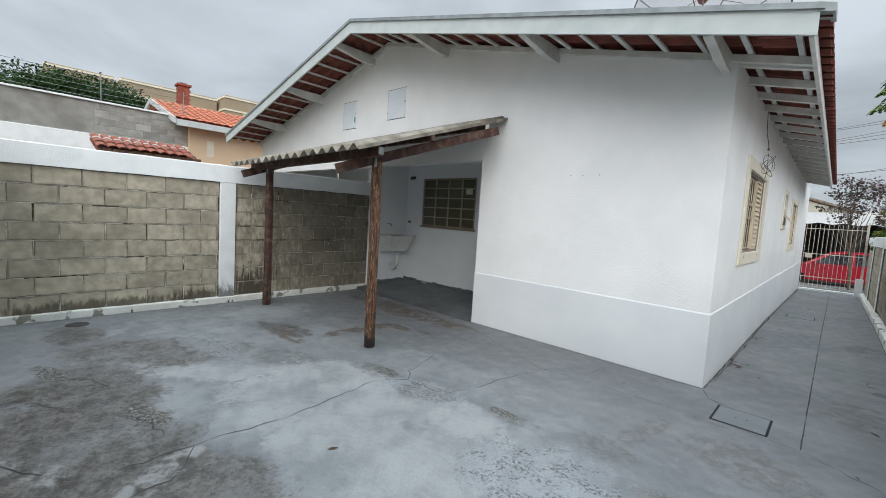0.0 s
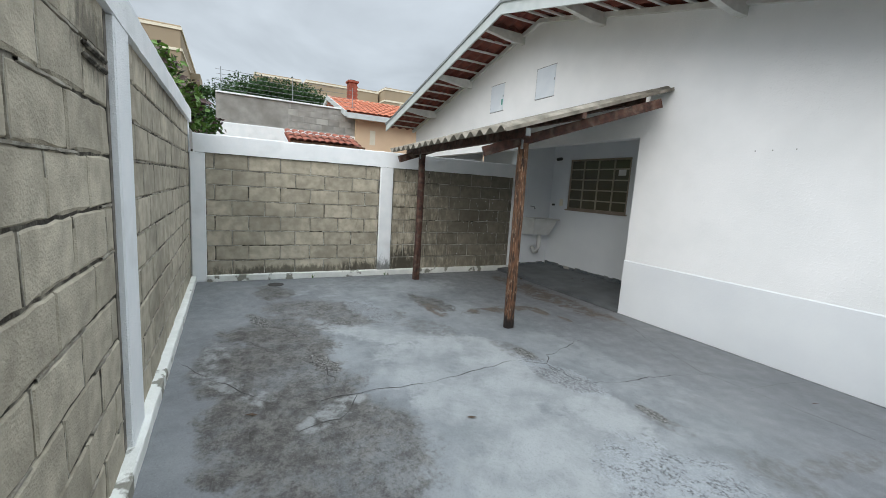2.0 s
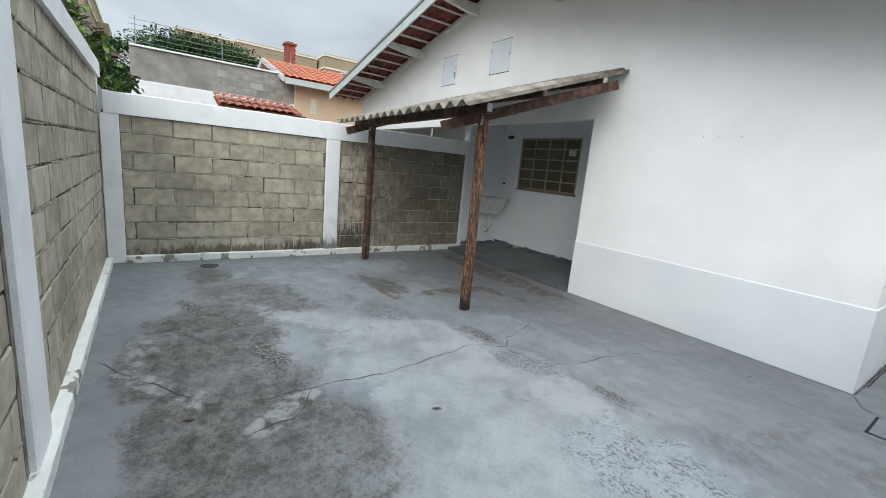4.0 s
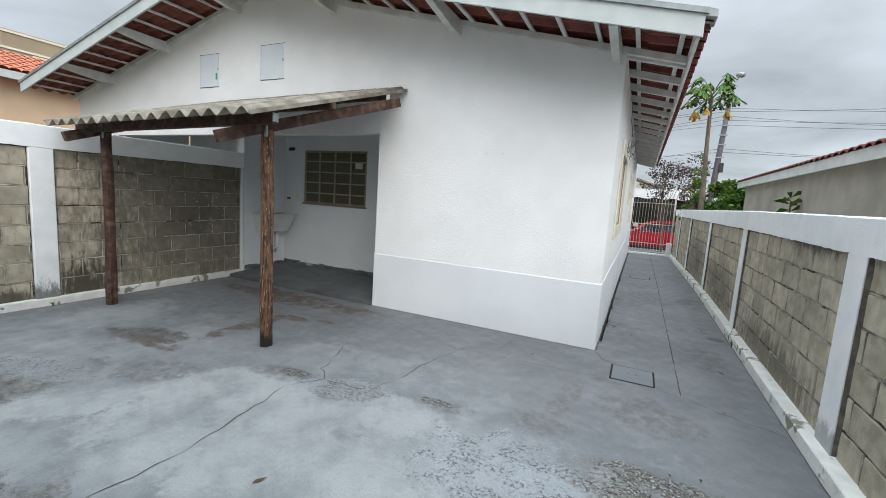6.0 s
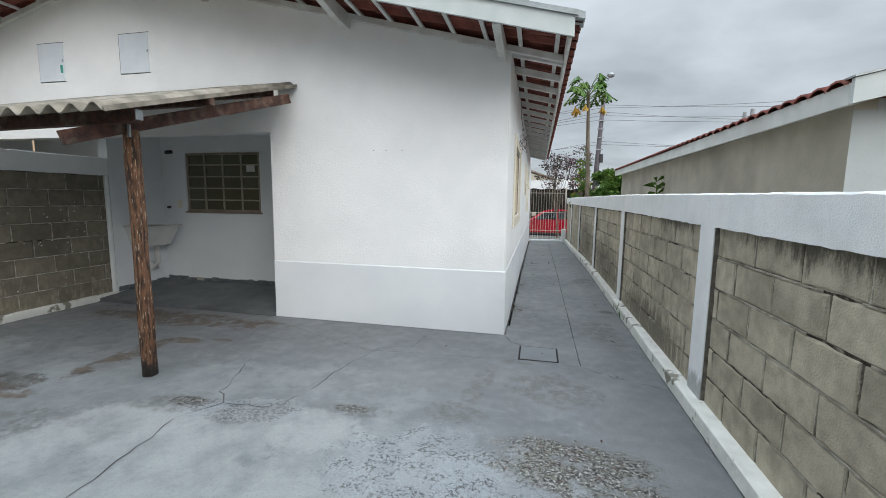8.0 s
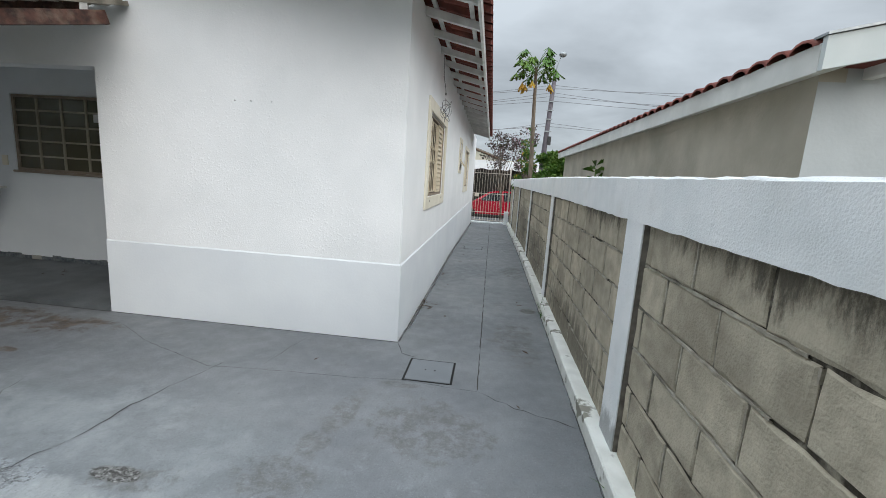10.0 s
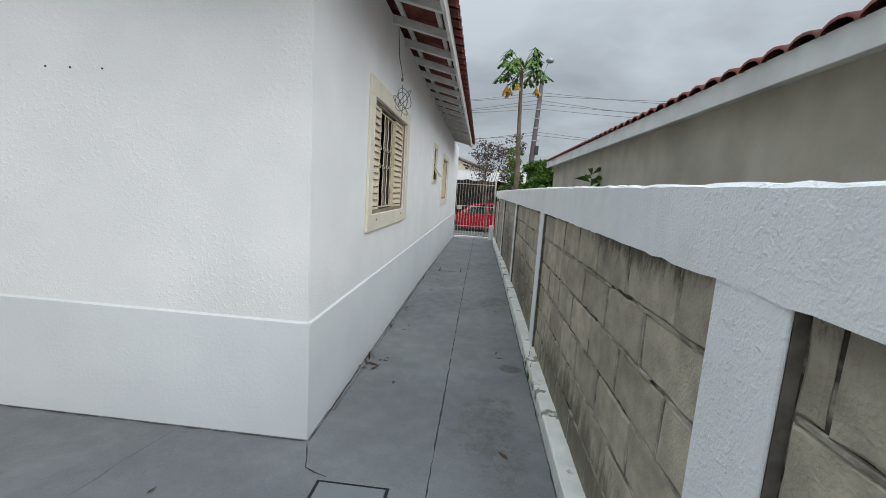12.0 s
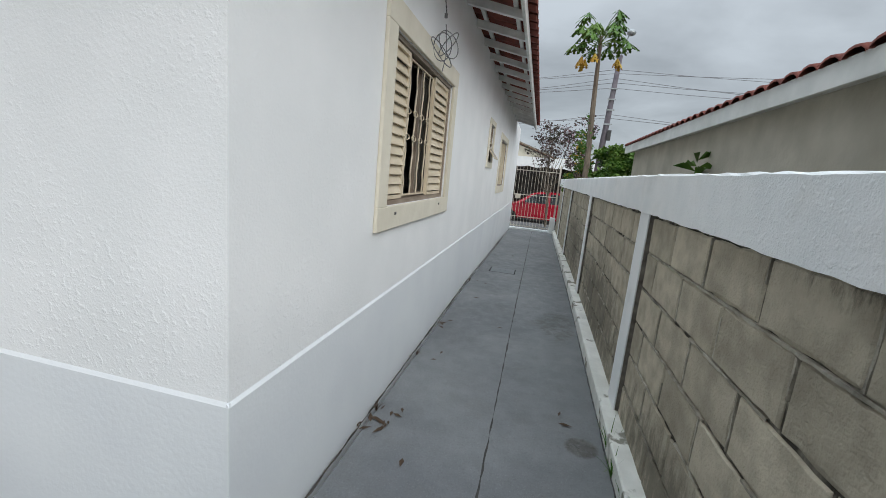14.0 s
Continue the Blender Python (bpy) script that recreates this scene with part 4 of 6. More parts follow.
# ---- awning ----
def build_awning():
    aw = tagged(empty("awning", (-4.5, 3.6, 1.9)), label="mossy corrugated fibre-cement lean-to on rough brown timber posts", category="awning")
    off = Matrix.Translation((4.5, -3.6, -1.9))

    def ap(name, bm, m, label="", smooth=False):
        bmesh.ops.transform(bm, matrix=off, verts=bm.verts[:])
        return part(name, bm, m, aw, label, smooth)

    def top(y):
        return 1.955 + (y - 2.43) * (2.645 - 1.955) / (4.61 - 2.43)

    # corrugated sheets, waves along x
    for s, (xa, xb) in enumerate(((-5.98, -5.00), (-5.04, -4.04), (-4.08, -3.07))):
        bm = bmesh.new()
        per, dz = 0.177, 0.006 * s
        n = int((xb - xa) / per * 10)
        rows = []
        for y in (2.43 + 0.01 * s, 3.2, 3.9, 4.61):
            for lay in (0, 1):
                rows.append([bm.verts.new((xa + (xb - xa) * i / n, y, top(y) + (xa + (xb - xa) * i / n + 3.07) * 0.012 + dz + math.sin(2 * math.pi * (xa + (xb - xa) * i / n) / per) * 0.028 - lay * 0.009)) for i in range(n + 1)])
        for r in range(0, len(rows) - 2, 2):
            for i in range(n):
                bm.faces.new((rows[r][i], rows[r][i + 1], rows[r + 2][i + 1], rows[r + 2][i]))
                bm.faces.new((rows[r + 1][i], rows[r + 3][i], rows[r + 3][i + 1], rows[r + 1][i + 1]))
        for r in (0, len(rows) - 2):
            for i in range(n):
                bm.faces.new((rows[r][i], rows[r + 1][i], rows[r + 1][i + 1], rows[r][i + 1]))
        for k in (0, n):
            for r in range(0, len(rows) - 2, 2):
                bm.faces.new((rows[r][k], rows[r + 2][k], rows[r + 3][k], rows[r + 1][k]))
        ap("corrugated_sheet", bm, FIBRO, "weathered corrugated fibre-cement sheet", True)
    # front beam under the low edge, rafters up to the wall
    ap("front_beam", beam_between((-6.02, 2.74, 1.965), (-3.12, 2.74, 2.015), 0.06, 0.095), BEAM_WOOD, "red-brown beam")
    for x in (-3.30, -5.80):
        ap("rafter", beam_between((-3.51 if x > -4 else x, 2.50, 1.838), (-2.98 if x > -4 else x, 4.30, 2.475), 0.06, 0.095), BEAM_WOOD, "red-brown sloping rafter with a sawn end")
    ap("wall_plate", beam_between((-5.95, 4.22, 2.475), (-3.06, 4.22, 2.51), 0.05, 0.075), BEAM_WOOD, "weathered batten under the high edge")
    ap("middle_batten", beam_between((-5.95, 3.35, 2.19), (-3.05, 3.35, 2.225), 0.05, 0.065), BEAM_WOOD)
    ap("end_cap", box(-3.119, -3.108, 2.712, 2.768, 1.935, 2.005, 0.003), METAL_GREY, "weathered end cap")
    bm = beam_between((-3.052, 2.44, top(2.44) + 0.010), (-3.052, 4.60, top(4.60) + 0.010), 0.014, 0.034)
    ap("edge_trim", bm, FIBRO, "grey fibre-cement edge strip")
    ap("end_cap", box(-3.059, -3.048, 4.19, 4.25, 2.43, 2.515, 0.003), WOOD_WHITE, "pale end cap")
    for k, (x, y, h) in enumerate(((-3.375, 2.90, 1.90), (-5.70, 2.84, 1.88))):
        rnd = random.Random(5 + k)
        bm = bmesh.new()
        rings, nz, ns = [], 26, 12
        for i in range(nz + 1):
            z = h * i / nz
            ring = []
            for j in range(ns):
                a = 2 * math.pi * j / ns
                q = max(abs(math.cos(a)), abs(math.sin(a)))
                r = 0.047 / q ** 0.75
                r += noise.noise(Vector((math.cos(a) * 2.5, math.sin(a) * 2.5, z * 1.6 + 9 * k))) * 0.009
                r += noise.noise(Vector((math.cos(a) * 9, math.sin(a) * 9, z * 3 + k))) * 0.006
                ring.append(bm.verts.new((x + r * math.cos(a) + 0.006 * math.sin(z * 2), y + r * math.sin(a), z)))
            rings.append(ring)
        for a, b in zip(rings, rings[1:]):
            for j in range(ns):
                bm.faces.new((a[j], a[(j + 1) % ns], b[(j + 1) % ns], b[j]))
        bm.faces.new(rings[0][::-1]); bm.faces.new(rings[-1])
        ap("post", bm, OLD_WOOD if k == 0 else BEAM_WOOD, "rough weathered timber post, charred dark at its foot" if k == 0 else "dark red-brown timber post")
        ap("bracket", box(x + 0.03, x + 0.055, y - 0.062, y - 0.045, h - 0.06, h + 0.03, 0.004), METAL_GREY, "bent metal strap")


build_awning()


# ---- windows ----
def leaf_louvre(parent, y0, y1, z0, z1, x):
    """A steel leaf of slanted slats."""
    leaf = part("louvre_leaf", frame_bm(y0, y1, z0, z1, x - 0.012, x + 0.012, 0.022), CREAM, parent, "cream steel louvred leaf")
    n = int((z1 - z0 - 0.05) / 0.054)
    for i in range(n):
        z = z0 + 0.03 + (z1 - z0 - 0.06) * (i + 0.5) / n
        bm = bmesh.new()
        add_prism(bm, [(x - 0.014, z + 0.034), (x - 0.009, z + 0.036), (x + 0.017, z - 0.026), (x + 0.012, z - 0.029)], y0 + 0.018, y1 - 0.018)
        part("slat", bm, CREAM, leaf)
    return leaf


def frame_bm(y0, y1, z0, z1, x0, x1, w):
    bm = bmesh.new()
    add_box(bm, x0, x1, y0, y1, z0, z0 + w)
    add_box(bm, x0, x1, y0, y1, z1 - w, z1)
    add_box(bm, x0, x1, y0, y0 + w, z0 + w, z1 - w)
    add_box(bm, x0, x1, y1 - w, y1, z0 + w, z1 - w)
    return bm


def frame_wall_bm(x0, x1, z0, z1, y0, y1, w):
    bm = bmesh.new()
    add_box(bm, x0, x1, y0, y1, z0, z0 + w)
    add_box(bm, x0, x1, y0, y1, z1 - w, z1)
    add_box(bm, x0, x0 + w, y0, y1, z0 + w, z1 - w)
    add_box(bm, x1 - w, x1, y0, y1, z0 + w, z1 - w)
    return bm


def plaster_surround(parent, y0, y1, z0, z1, w, wb):
    bm = bmesh.new()
    xa, xb = XH + 0.001, XH + 0.022
    add_box(bm, xa, xb, y0 - w, y1 + w, z1, z1 + w, 0.003)
    add_box(bm, xa, xb, y0 - w, y1 + w, z0 - wb, z0, 0.003)
    add_box(bm, xa, xb, y0 - w, y0 - 0.0005, z0 + 0.0005, z1 - 0.0005, 0.003)
    add_box(bm, xa, xb, y1 + 0.0005, y1 + w, z0 + 0.0005, z1 - 0.0005, 0.003)
    part("surround", bm, CREAM_PLASTER, parent, "cream plaster surround")


def sliding_window(y0, y1, z0, z1, w, wb, name, label, stops):
    win = tagged(empty(name, (0, 0, 0)), kind="structure", label=label, category="window")
    plaster_surround(win, y0, y1, z0, z1, w, wb)
    fr = part("window_frame", frame_bm(y0, y1, z0, z1, XH - 0.10, XH - 0.012, 0.026), FRAME_BROWN, win, "taupe steel frame")
    s1, s2 = stops
    leaf_louvre(win, y0 + 0.03, s1, z0 + 0.03, z1 - 0.03, XH - 0.035)
    leaf_louvre(win, s2, y1 - 0.03, z0 + 0.03, z1 - 0.03, XH - 0.035)
    # burglar grille with wrought loops
    grille = part("grille", frame_bm(s1 + 0.005, s2 - 0.005, z0 + 0.04, z1 - 0.04, XH - 0.05, XH - 0.04, 0.010), CREAM, win, "cream wrought-iron grille")
    n = 4
    for i in range(n):
        y = s1 + (s2 - s1) * (i + 0.5) / n
        pts = []
        for k in range(13):
            z = z0 + 0.05 + (z1 - z0 - 0.10) * k / 12
            bulge = 0.012 * math.sin(k * 2.1) if k not in (0, 12) else 0
            pts.append((XH - 0.045, y + bulge, z))
        part("bar", tube(pts, 0.006, 5), CREAM, grille)
    for zz in (z0 + (z1 - z0) * 0.45, z0 + (z1 - z0) * 0.62):
        for i in range(n - 0):
            y = s1 + (s2 - s1) * (i + 0.5) / n
            pts = [(XH - 0.040, y + 0.045 * math.cos(a), zz + 0.018 * math.sin(a)) for a in [2 * math.pi * q / 10 for q in range(11)]]
            part("loop", tube(pts, 0.004, 4), CREAM, grille)
    ym = (s1 + s2) / 2 + 0.08
    part("glass_leaf_frame", frame_bm(ym, s2 + 0.05, z0 + 0.03, z1 - 0.03, XH - 0.088, XH - 0.066, 0.024), FRAME_BROWN, win, "taupe steel sliding leaf")
    part("pane", box(XH - 0.080, XH - 0.077, ym + 0.024, s2 + 0.03, z0 + 0.05, z1 - 0.05), GLASS_DARK, win, "dark window pane")
    return win


w1 = sliding_window(5.79, 7.19, 1.19, 2.10, 0.13, 0.13, "window_1", "open cream steel window with louvred leaves and a wrought grille", (6.15, 6.74))
for y, z in ((5.93, 1.178), (6.98, 1.178)):
    part("drain_hole", box(XH + 0.0225, XH + 0.026, y - 0.012, y + 0.012, z - 0.04, z - 0.025), BLACK_PLASTIC, w1)
w3 = sliding_window(11.62, 12.95, 1.22, 2.10, 0.10, 0.13, "window_3", "cream louvred steel window further along the side wall", (11.95, 12.45))


def tilt_window():
    win = tagged(empty("window_2"), kind="structure", label="small open tilting bathroom window with cream frame", category="window")
    plaster_surround(win, 9.86, 10.34, 1.60, 2.14, 0.08, 0.08)
    part("window_frame", frame_bm(9.86, 10.34, 1.60, 2.14, XH - 0.10, XH - 0.01, 0.025), FRAME_BROWN, win)
    for k, zc in enumerate((1.75, 2.0)):
        sash = part("sash", frame_bm(9.89, 10.31, -0.115, 0.115, -0.008, 0.008, 0.018), CREAM, win, "tilted cream sash")
        sash.location = (XH + (0.045 if k == 0 else -0.04), 0, zc)
        sash.rotation_euler = (0, radians(-38 if k == 0 else -10), 0)
        pane = part("pane", box(-0.002, 0.002, 9.908, 10.292, -0.097, 0.097), GLASS_DARK, sash)


tilt_window()


def back_window():
    win = tagged(empty("window_4"), kind="structure", label="taupe steel window of many small dark panes in the porch", category="window")
    x0, x1, z0, z1 = -5.655, -4.385, 1.185, 2.055
    fr = part("window_frame", frame_wall_bm(x0, x1, z0, z1, YB + 0.01, YB + 0.06, 0.03), FRAME_BROWN, win, "taupe steel frame")
    nx, nz = 4, 5
    for i in range(1, nx):
        x = x0 + (x1 - x0) * i / nx
        part("glazing_bar", box(x - 0.012, x + 0.012, YB + 0.012, YB + 0.045, z0 + 0.03, z1 - 0.03), BAR_OLIVE, win)
    for j in range(1, nz):
        z = z0 + (z1 - z0) * j / nz
        for i in range(nx):
            a, b = x0 + (x1 - x0) * i / nx + 0.014, x0 + (x1 - x0) * (i + 1) / nx - 0.014
            part("glazing_bar", box(a, b, YB + 0.014, YB + 0.040, z - 0.010, z + 0.010), BAR_OLIVE, win)
    for i in range(nx):
        for j in range(nz):
            a, b = x0 + (x1 - x0) * i / nx + 0.012, x0 + (x1 - x0) * (i + 1) / nx - 0.012
            c, d = z0 + (z1 - z0) * j / nz + 0.01, z0 + (z1 - z0) * (j + 1) / nz - 0.01
            part("pane", box(a, b, YB + 0.028, YB + 0.031, c, d), GLASS_OLIVE, win)
    part("sticker", box(-4.62, -4.48, YB + 0.0235, YB + 0.0255, 1.78, 1.88), CERAMIC, win, "pale paper sticker")
    part("window_sill", box(x0 - 0.03, x1 + 0.03, YB - 0.025, YB + 0.01, z0 - 0.025, z0, 0.004), FRAME_BROWN, win)


back_window()


# ---- porch things ----
def laundry_sink():
    s = tagged(empty("laundry_sink", (XW, 5.31, 0.665)), label="white wall-hung stone laundry sink with a drain pipe beneath", category="sink")
    bm = bmesh.new()
    # basin with sloped front and an open bowl
    o = [(0.003, 0.30), (0.45, 0.30), (0.45, 0.24), (0.36, 0.03), (0.003, 0.0)]
    add_prism(bm, [(p * 0.86, q) for p, q in o], -0.25, 0.25)
    for v in bm.verts:
        if v.co.z < 0.1:
            v.co.y *= 0.72
    part("basin", bm, CERAMIC, s, "white basin")
    part("rim", frame_rim(0.003, 0.44, -0.29, 0.29, 0.3005, 0.322, 0.04), CERAMIC, s, "thick white rim")
    part("bowl_floor", box(0.045, 0.385, -0.24, 0.24, 0.3005, 0.305), SKIRT_TILE, s)
    part("drain_pipe", tube([(0.20, 0.05, 0.03), (0.20, 0.05, -0.22), (0.16, 0.05, -0.30), (0.10, 0.05, -0.32), (0.06, 0.05, -0.26), (0.01, 0.05, -0.25)], 0.038, 10), CERAMIC, s, "white plastic drain pipe", smooth=True)
    tap = part("tap", tube([(0.003, -0.05, 0.52), (0.10, -0.05, 0.52), (0.13, -0.05, 0.48)], 0.012, 6), METAL_GREY, s, "short metal tap")


def frame_rim(x0, x1, y0, y1, z0, z1, w):
    bm = bmesh.new()
    add_box(bm, x0, x1, y0, y0 + w, z0, z1, 0.004)
    add_box(bm, x0, x1, y1 - w, y1, z0, z1, 0.004)
    add_box(bm, x0, x0 + w, y0 + w, y1 - w, z0, z1, 0.004)
    add_box(bm, x1 - w, x1, y0 + w, y1 - w, z0, z1, 0.004)
    return bm


laundry_sink()
tagged(part("lamp_holder", tube([(-5.9, YB - 0.002, 2.08), (-5.9, YB - 0.06, 2.07), (-5.9, YB - 0.10, 2.06)], 0.028, 8), BLACK_PLASTIC), label="small black lamp holder on the porch's back wall", category="lamp holder")
tagged(part("pipe_stub", tube([(-5.98, YB - 0.002, 1.24), (-5.98, YB - 0.05, 1.24)], 0.018, 8), BLACK_PLASTIC), label="short black pipe stub in the white porch wall", category="pipe")
tagged(part("socket_plate", box(-5.84, -5.76, YB - 0.012, YB - 0.001, 1.23, 1.35, 0.004), CREAM_PLASTER), label="small cream socket plate beside the porch window", category="socket")
tagged(part("pipe_stub", tube([(XP - 0.002, 5.35, 0.60), (XP - 0.03, 5.35, 0.60)], 0.015, 8), BLACK_PLASTIC), label="short black pipe stub low in the porch", category="pipe")


def skirting(axis, a, b, plane, z, seed):
    """Broken dark skirting tiles, some with white paint left on them."""
    rnd = random.Random(seed)
    s = tagged(new("baseboard", mesh_of("baseboard", box(a, b, plane - 0.004, plane - 0.001, z, z + 0.035) if axis == "x" else box(plane + 0.001, plane + 0.004, a, b, z, z + 0.03), MORTAR)), kind="structure")
    t = a
    while t < b - 0.02:
        w = min(rnd.uniform(0.07, 0.16), b - t)
        h = rnd.uniform(0.045, 0.068)
        m = SKIRT_TILE if rnd.random() < 0.9 else GREY_WALL
        q = box(t + 0.002, t + w - 0.002, plane - 0.013, plane - 0.0045, z, z + h, 0.002) if axis == "x" else box(plane + 0.0045, plane + 0.013, t + 0.002, t + w - 0.002, z, z + h, 0.002)
        part("skirting_tile", q, m, s)
        t += w


skirting("x", XW + 0.014, XP - 0.001, YB, 0.105, 1)
skirting("y", 4.90, YB - 0.014, XW, 0.075, 2)


def hatch(x0, x1, z0, z1, label, mark=False):
    h = tagged(empty("meter_hatch", (x0, YG, z0)), label=label, category="hatch", group="hatches in the gable")
    w, t = x1 - x0, z1 - z0
    part("door", box(0.008, w - 0.008, -0.012, -0.001, 0.008, t - 0.008, 0.002), HATCH, h, "pale blue-white flat door")
    bm = bmesh.new()
    add_box(bm, -0.004, w + 0.004, -0.004, -0.001, t - 0.007, t + 0.001)
    add_box(bm, -0.004, 0.006, -0.004, -0.001, 0, t - 0.008)
    add_box(bm, -0.004, w + 0.004, -0.004, -0.001, 0.001, 0.006)
    part("gap", bm, CRACK, h)
    part("hinge", box(w - 0.025, w - 0.005, -0.017, -0.0125, t * 0.5, t * 0.5 + 0.03), METAL_GREY, h)
    if mark:
        m, n, l, p = new_mat("green_stain")
        p.inputs["Base Color"].default_value = (0.05, 0.32, 0.25, 1)
        part("stain", box(w - 0.06, w - 0.02, -0.016, -0.0125, t * 0.22, t * 0.42, 0.0015), m, h, "green paint mark")


hatch(-6.74, -6.32, 2.84, 3.32, "small pale hatch with a green stain in the white gable", True)
hatch(-5.45, -5.01, 2.88, 3.35, "larger pale hatch in the white gable")
for i, x in enumerate((-2.16, -2.02, -1.84)):
    tagged(part("screw_plug", tube([(x, YG - 0.001, 1.93), (x, YG - 0.006, 1.93)], 0.0048, 6), BLACK_PLASTIC), label="small dark screw plug in the white wall", category="screw plug", group="screw plugs in the wall")


# ---- cable coil on the side wall ----
def cable_coil():
    rnd = random.Random(4)
    c = tagged(empty("cable_coil", (XH, 6.55, 2.42)), label="loose grey cable hanging from the eave in a tangled coil", category="cable")
    part("drop", tube([(0.02, -0.10, 0.50), (0.025, -0.07, 0.35), (0.03, -0.03, 0.18), (0.05, 0.0, 0.08), (0.06, 0.02, 0.0)], 0.004, 5), WIRE, c)
    for k in range(4):
        r, tilt, dz = rnd.uniform(0.08, 0.15), rnd.uniform(-0.9, 0.9), rnd.uniform(-0.28, -0.12)
        dy = rnd.uniform(-0.10, 0.16)
        squash = rnd.uniform(0.45, 0.95)
        pts = []
        for q in range(17):
            a = 2 * math.pi * q / 16
            u, v = r * math.cos(a), r * squash * math.sin(a)
            pts.append((0.07 + 0.05 * math.sin(a + k), dy + u * math.cos(tilt) - v * math.sin(tilt), dz + u * math.sin(tilt) + v * math.cos(tilt)))
        part("loop", tube(pts, 0.0035, 4), WIRE, c)
    part("tail", tube([(0.06, 0.02, -0.05), (0.06, 0.10, -0.22), (0.05, 0.06, -0.34)], 0.0035, 4), WIRE, c)
    part("knot", box(0.05, 0.07, -0.008, 0.008, -0.02, 0.01, 0.003), WIRE, c)


cable_coil()


# ---- manholes, joints and cracks ----
def manhole(x0, x1, y0, y1, name, label, z=0.0):
    m = tagged(empty(name, (x0, y0, z)), label=label, category="manhole cover")
    w, d = x1 - x0, y1 - y0
    part("cover", box(0.014, w - 0.014, 0.012, d - 0.012, 0.0, 0.007, 0.002), FLOOR_LID, m, "grey-blue painted concrete lid")
    for x0_, x1_, y0_, y1_ in ((-0.002, 0.013, 0.0, d), (w - 0.013, w + 0.002, 0.0, d), (0.0135, w - 0.0135, 0.0, 0.007), (0.0135, w - 0.0135, d - 0.006, d)):
        part("gap", box(x0_, x1_, y0_, y1_, 0.0, 0.0045), GAP_BLACK, m, "dark open gap")
    for k in (0.4, 0.6):
        part("lifting_hole", tube([(w * k, d * 0.5, 0.004), (w * k, d * 0.5, 0.0085)], 0.007, 6), CRACK, m)


GAP_BLACK = surf("open_gap", (0.012, 0.012, 0.012), (0.02, 0.02, 0.02), 20, rough=1.0, bump=0)
FLOOR_LID = surf("grey_blue_floor_paint", (0.150, 0.162, 0.176), (0.190, 0.204, 0.218), 3, (0.13, 0.14, 0.15), 1.5, 0.4, 0.6, 0.3, 50, 0.004)
manhole(-0.53, -0.18, 3.97, 4.32, "manhole_cover", "square painted concrete inspection cover with a dark gap along two sides")
manhole(-0.50, -0.11, 9.87, 10.2, "manhole_cover", "inspection cover further down the passage", fall(10.0))


def crack(points, width, seed, name="crack", wobble=0.03, step=0.06):
    """A jagged dark line let into the slab."""
    rnd = random.Random(seed)
    pts = []
    for (xa, ya), (xb, yb) in zip(points, points[1:]):
        n = max(1, int(math.hypot(xb - xa, yb - ya) / step))
        for i in range(n):
            t = i / n
            pts.append((xa + (xb - xa) * t + rnd.uniform(-wobble, wobble) * 0.6, ya + (yb - ya) * t + rnd.uniform(-wobble, wobble) * 0.6))
    pts.append(points[-1])
    bm = bmesh.new()
    rows = []
    for i, (x, y) in enumerate(pts):
        a, b = pts[max(i - 1, 0)], pts[min(i + 1, len(pts) - 1)]
        d = Vector((b[0] - a[0], b[1] - a[1]))
        d = d.normalized() if d.length else Vector((1, 0))
        w = width * 0.75 * rnd.uniform(0.2, 1.5) * (0.4 if i in (0, len(pts) - 1) else 1)
        z = fall(y) + 0.0025
        rows.append((bm.verts.new((x - d.y * w, y + d.x * w, z)), bm.verts.new((x + d.y * w, y - d.x * w, z))))
    for a, b in zip(rows, rows[1:]):
        bm.faces.new((a[0], a[1], b[1], b[0]))
    return tagged(part(name, bm, CRACK), kind="structure")


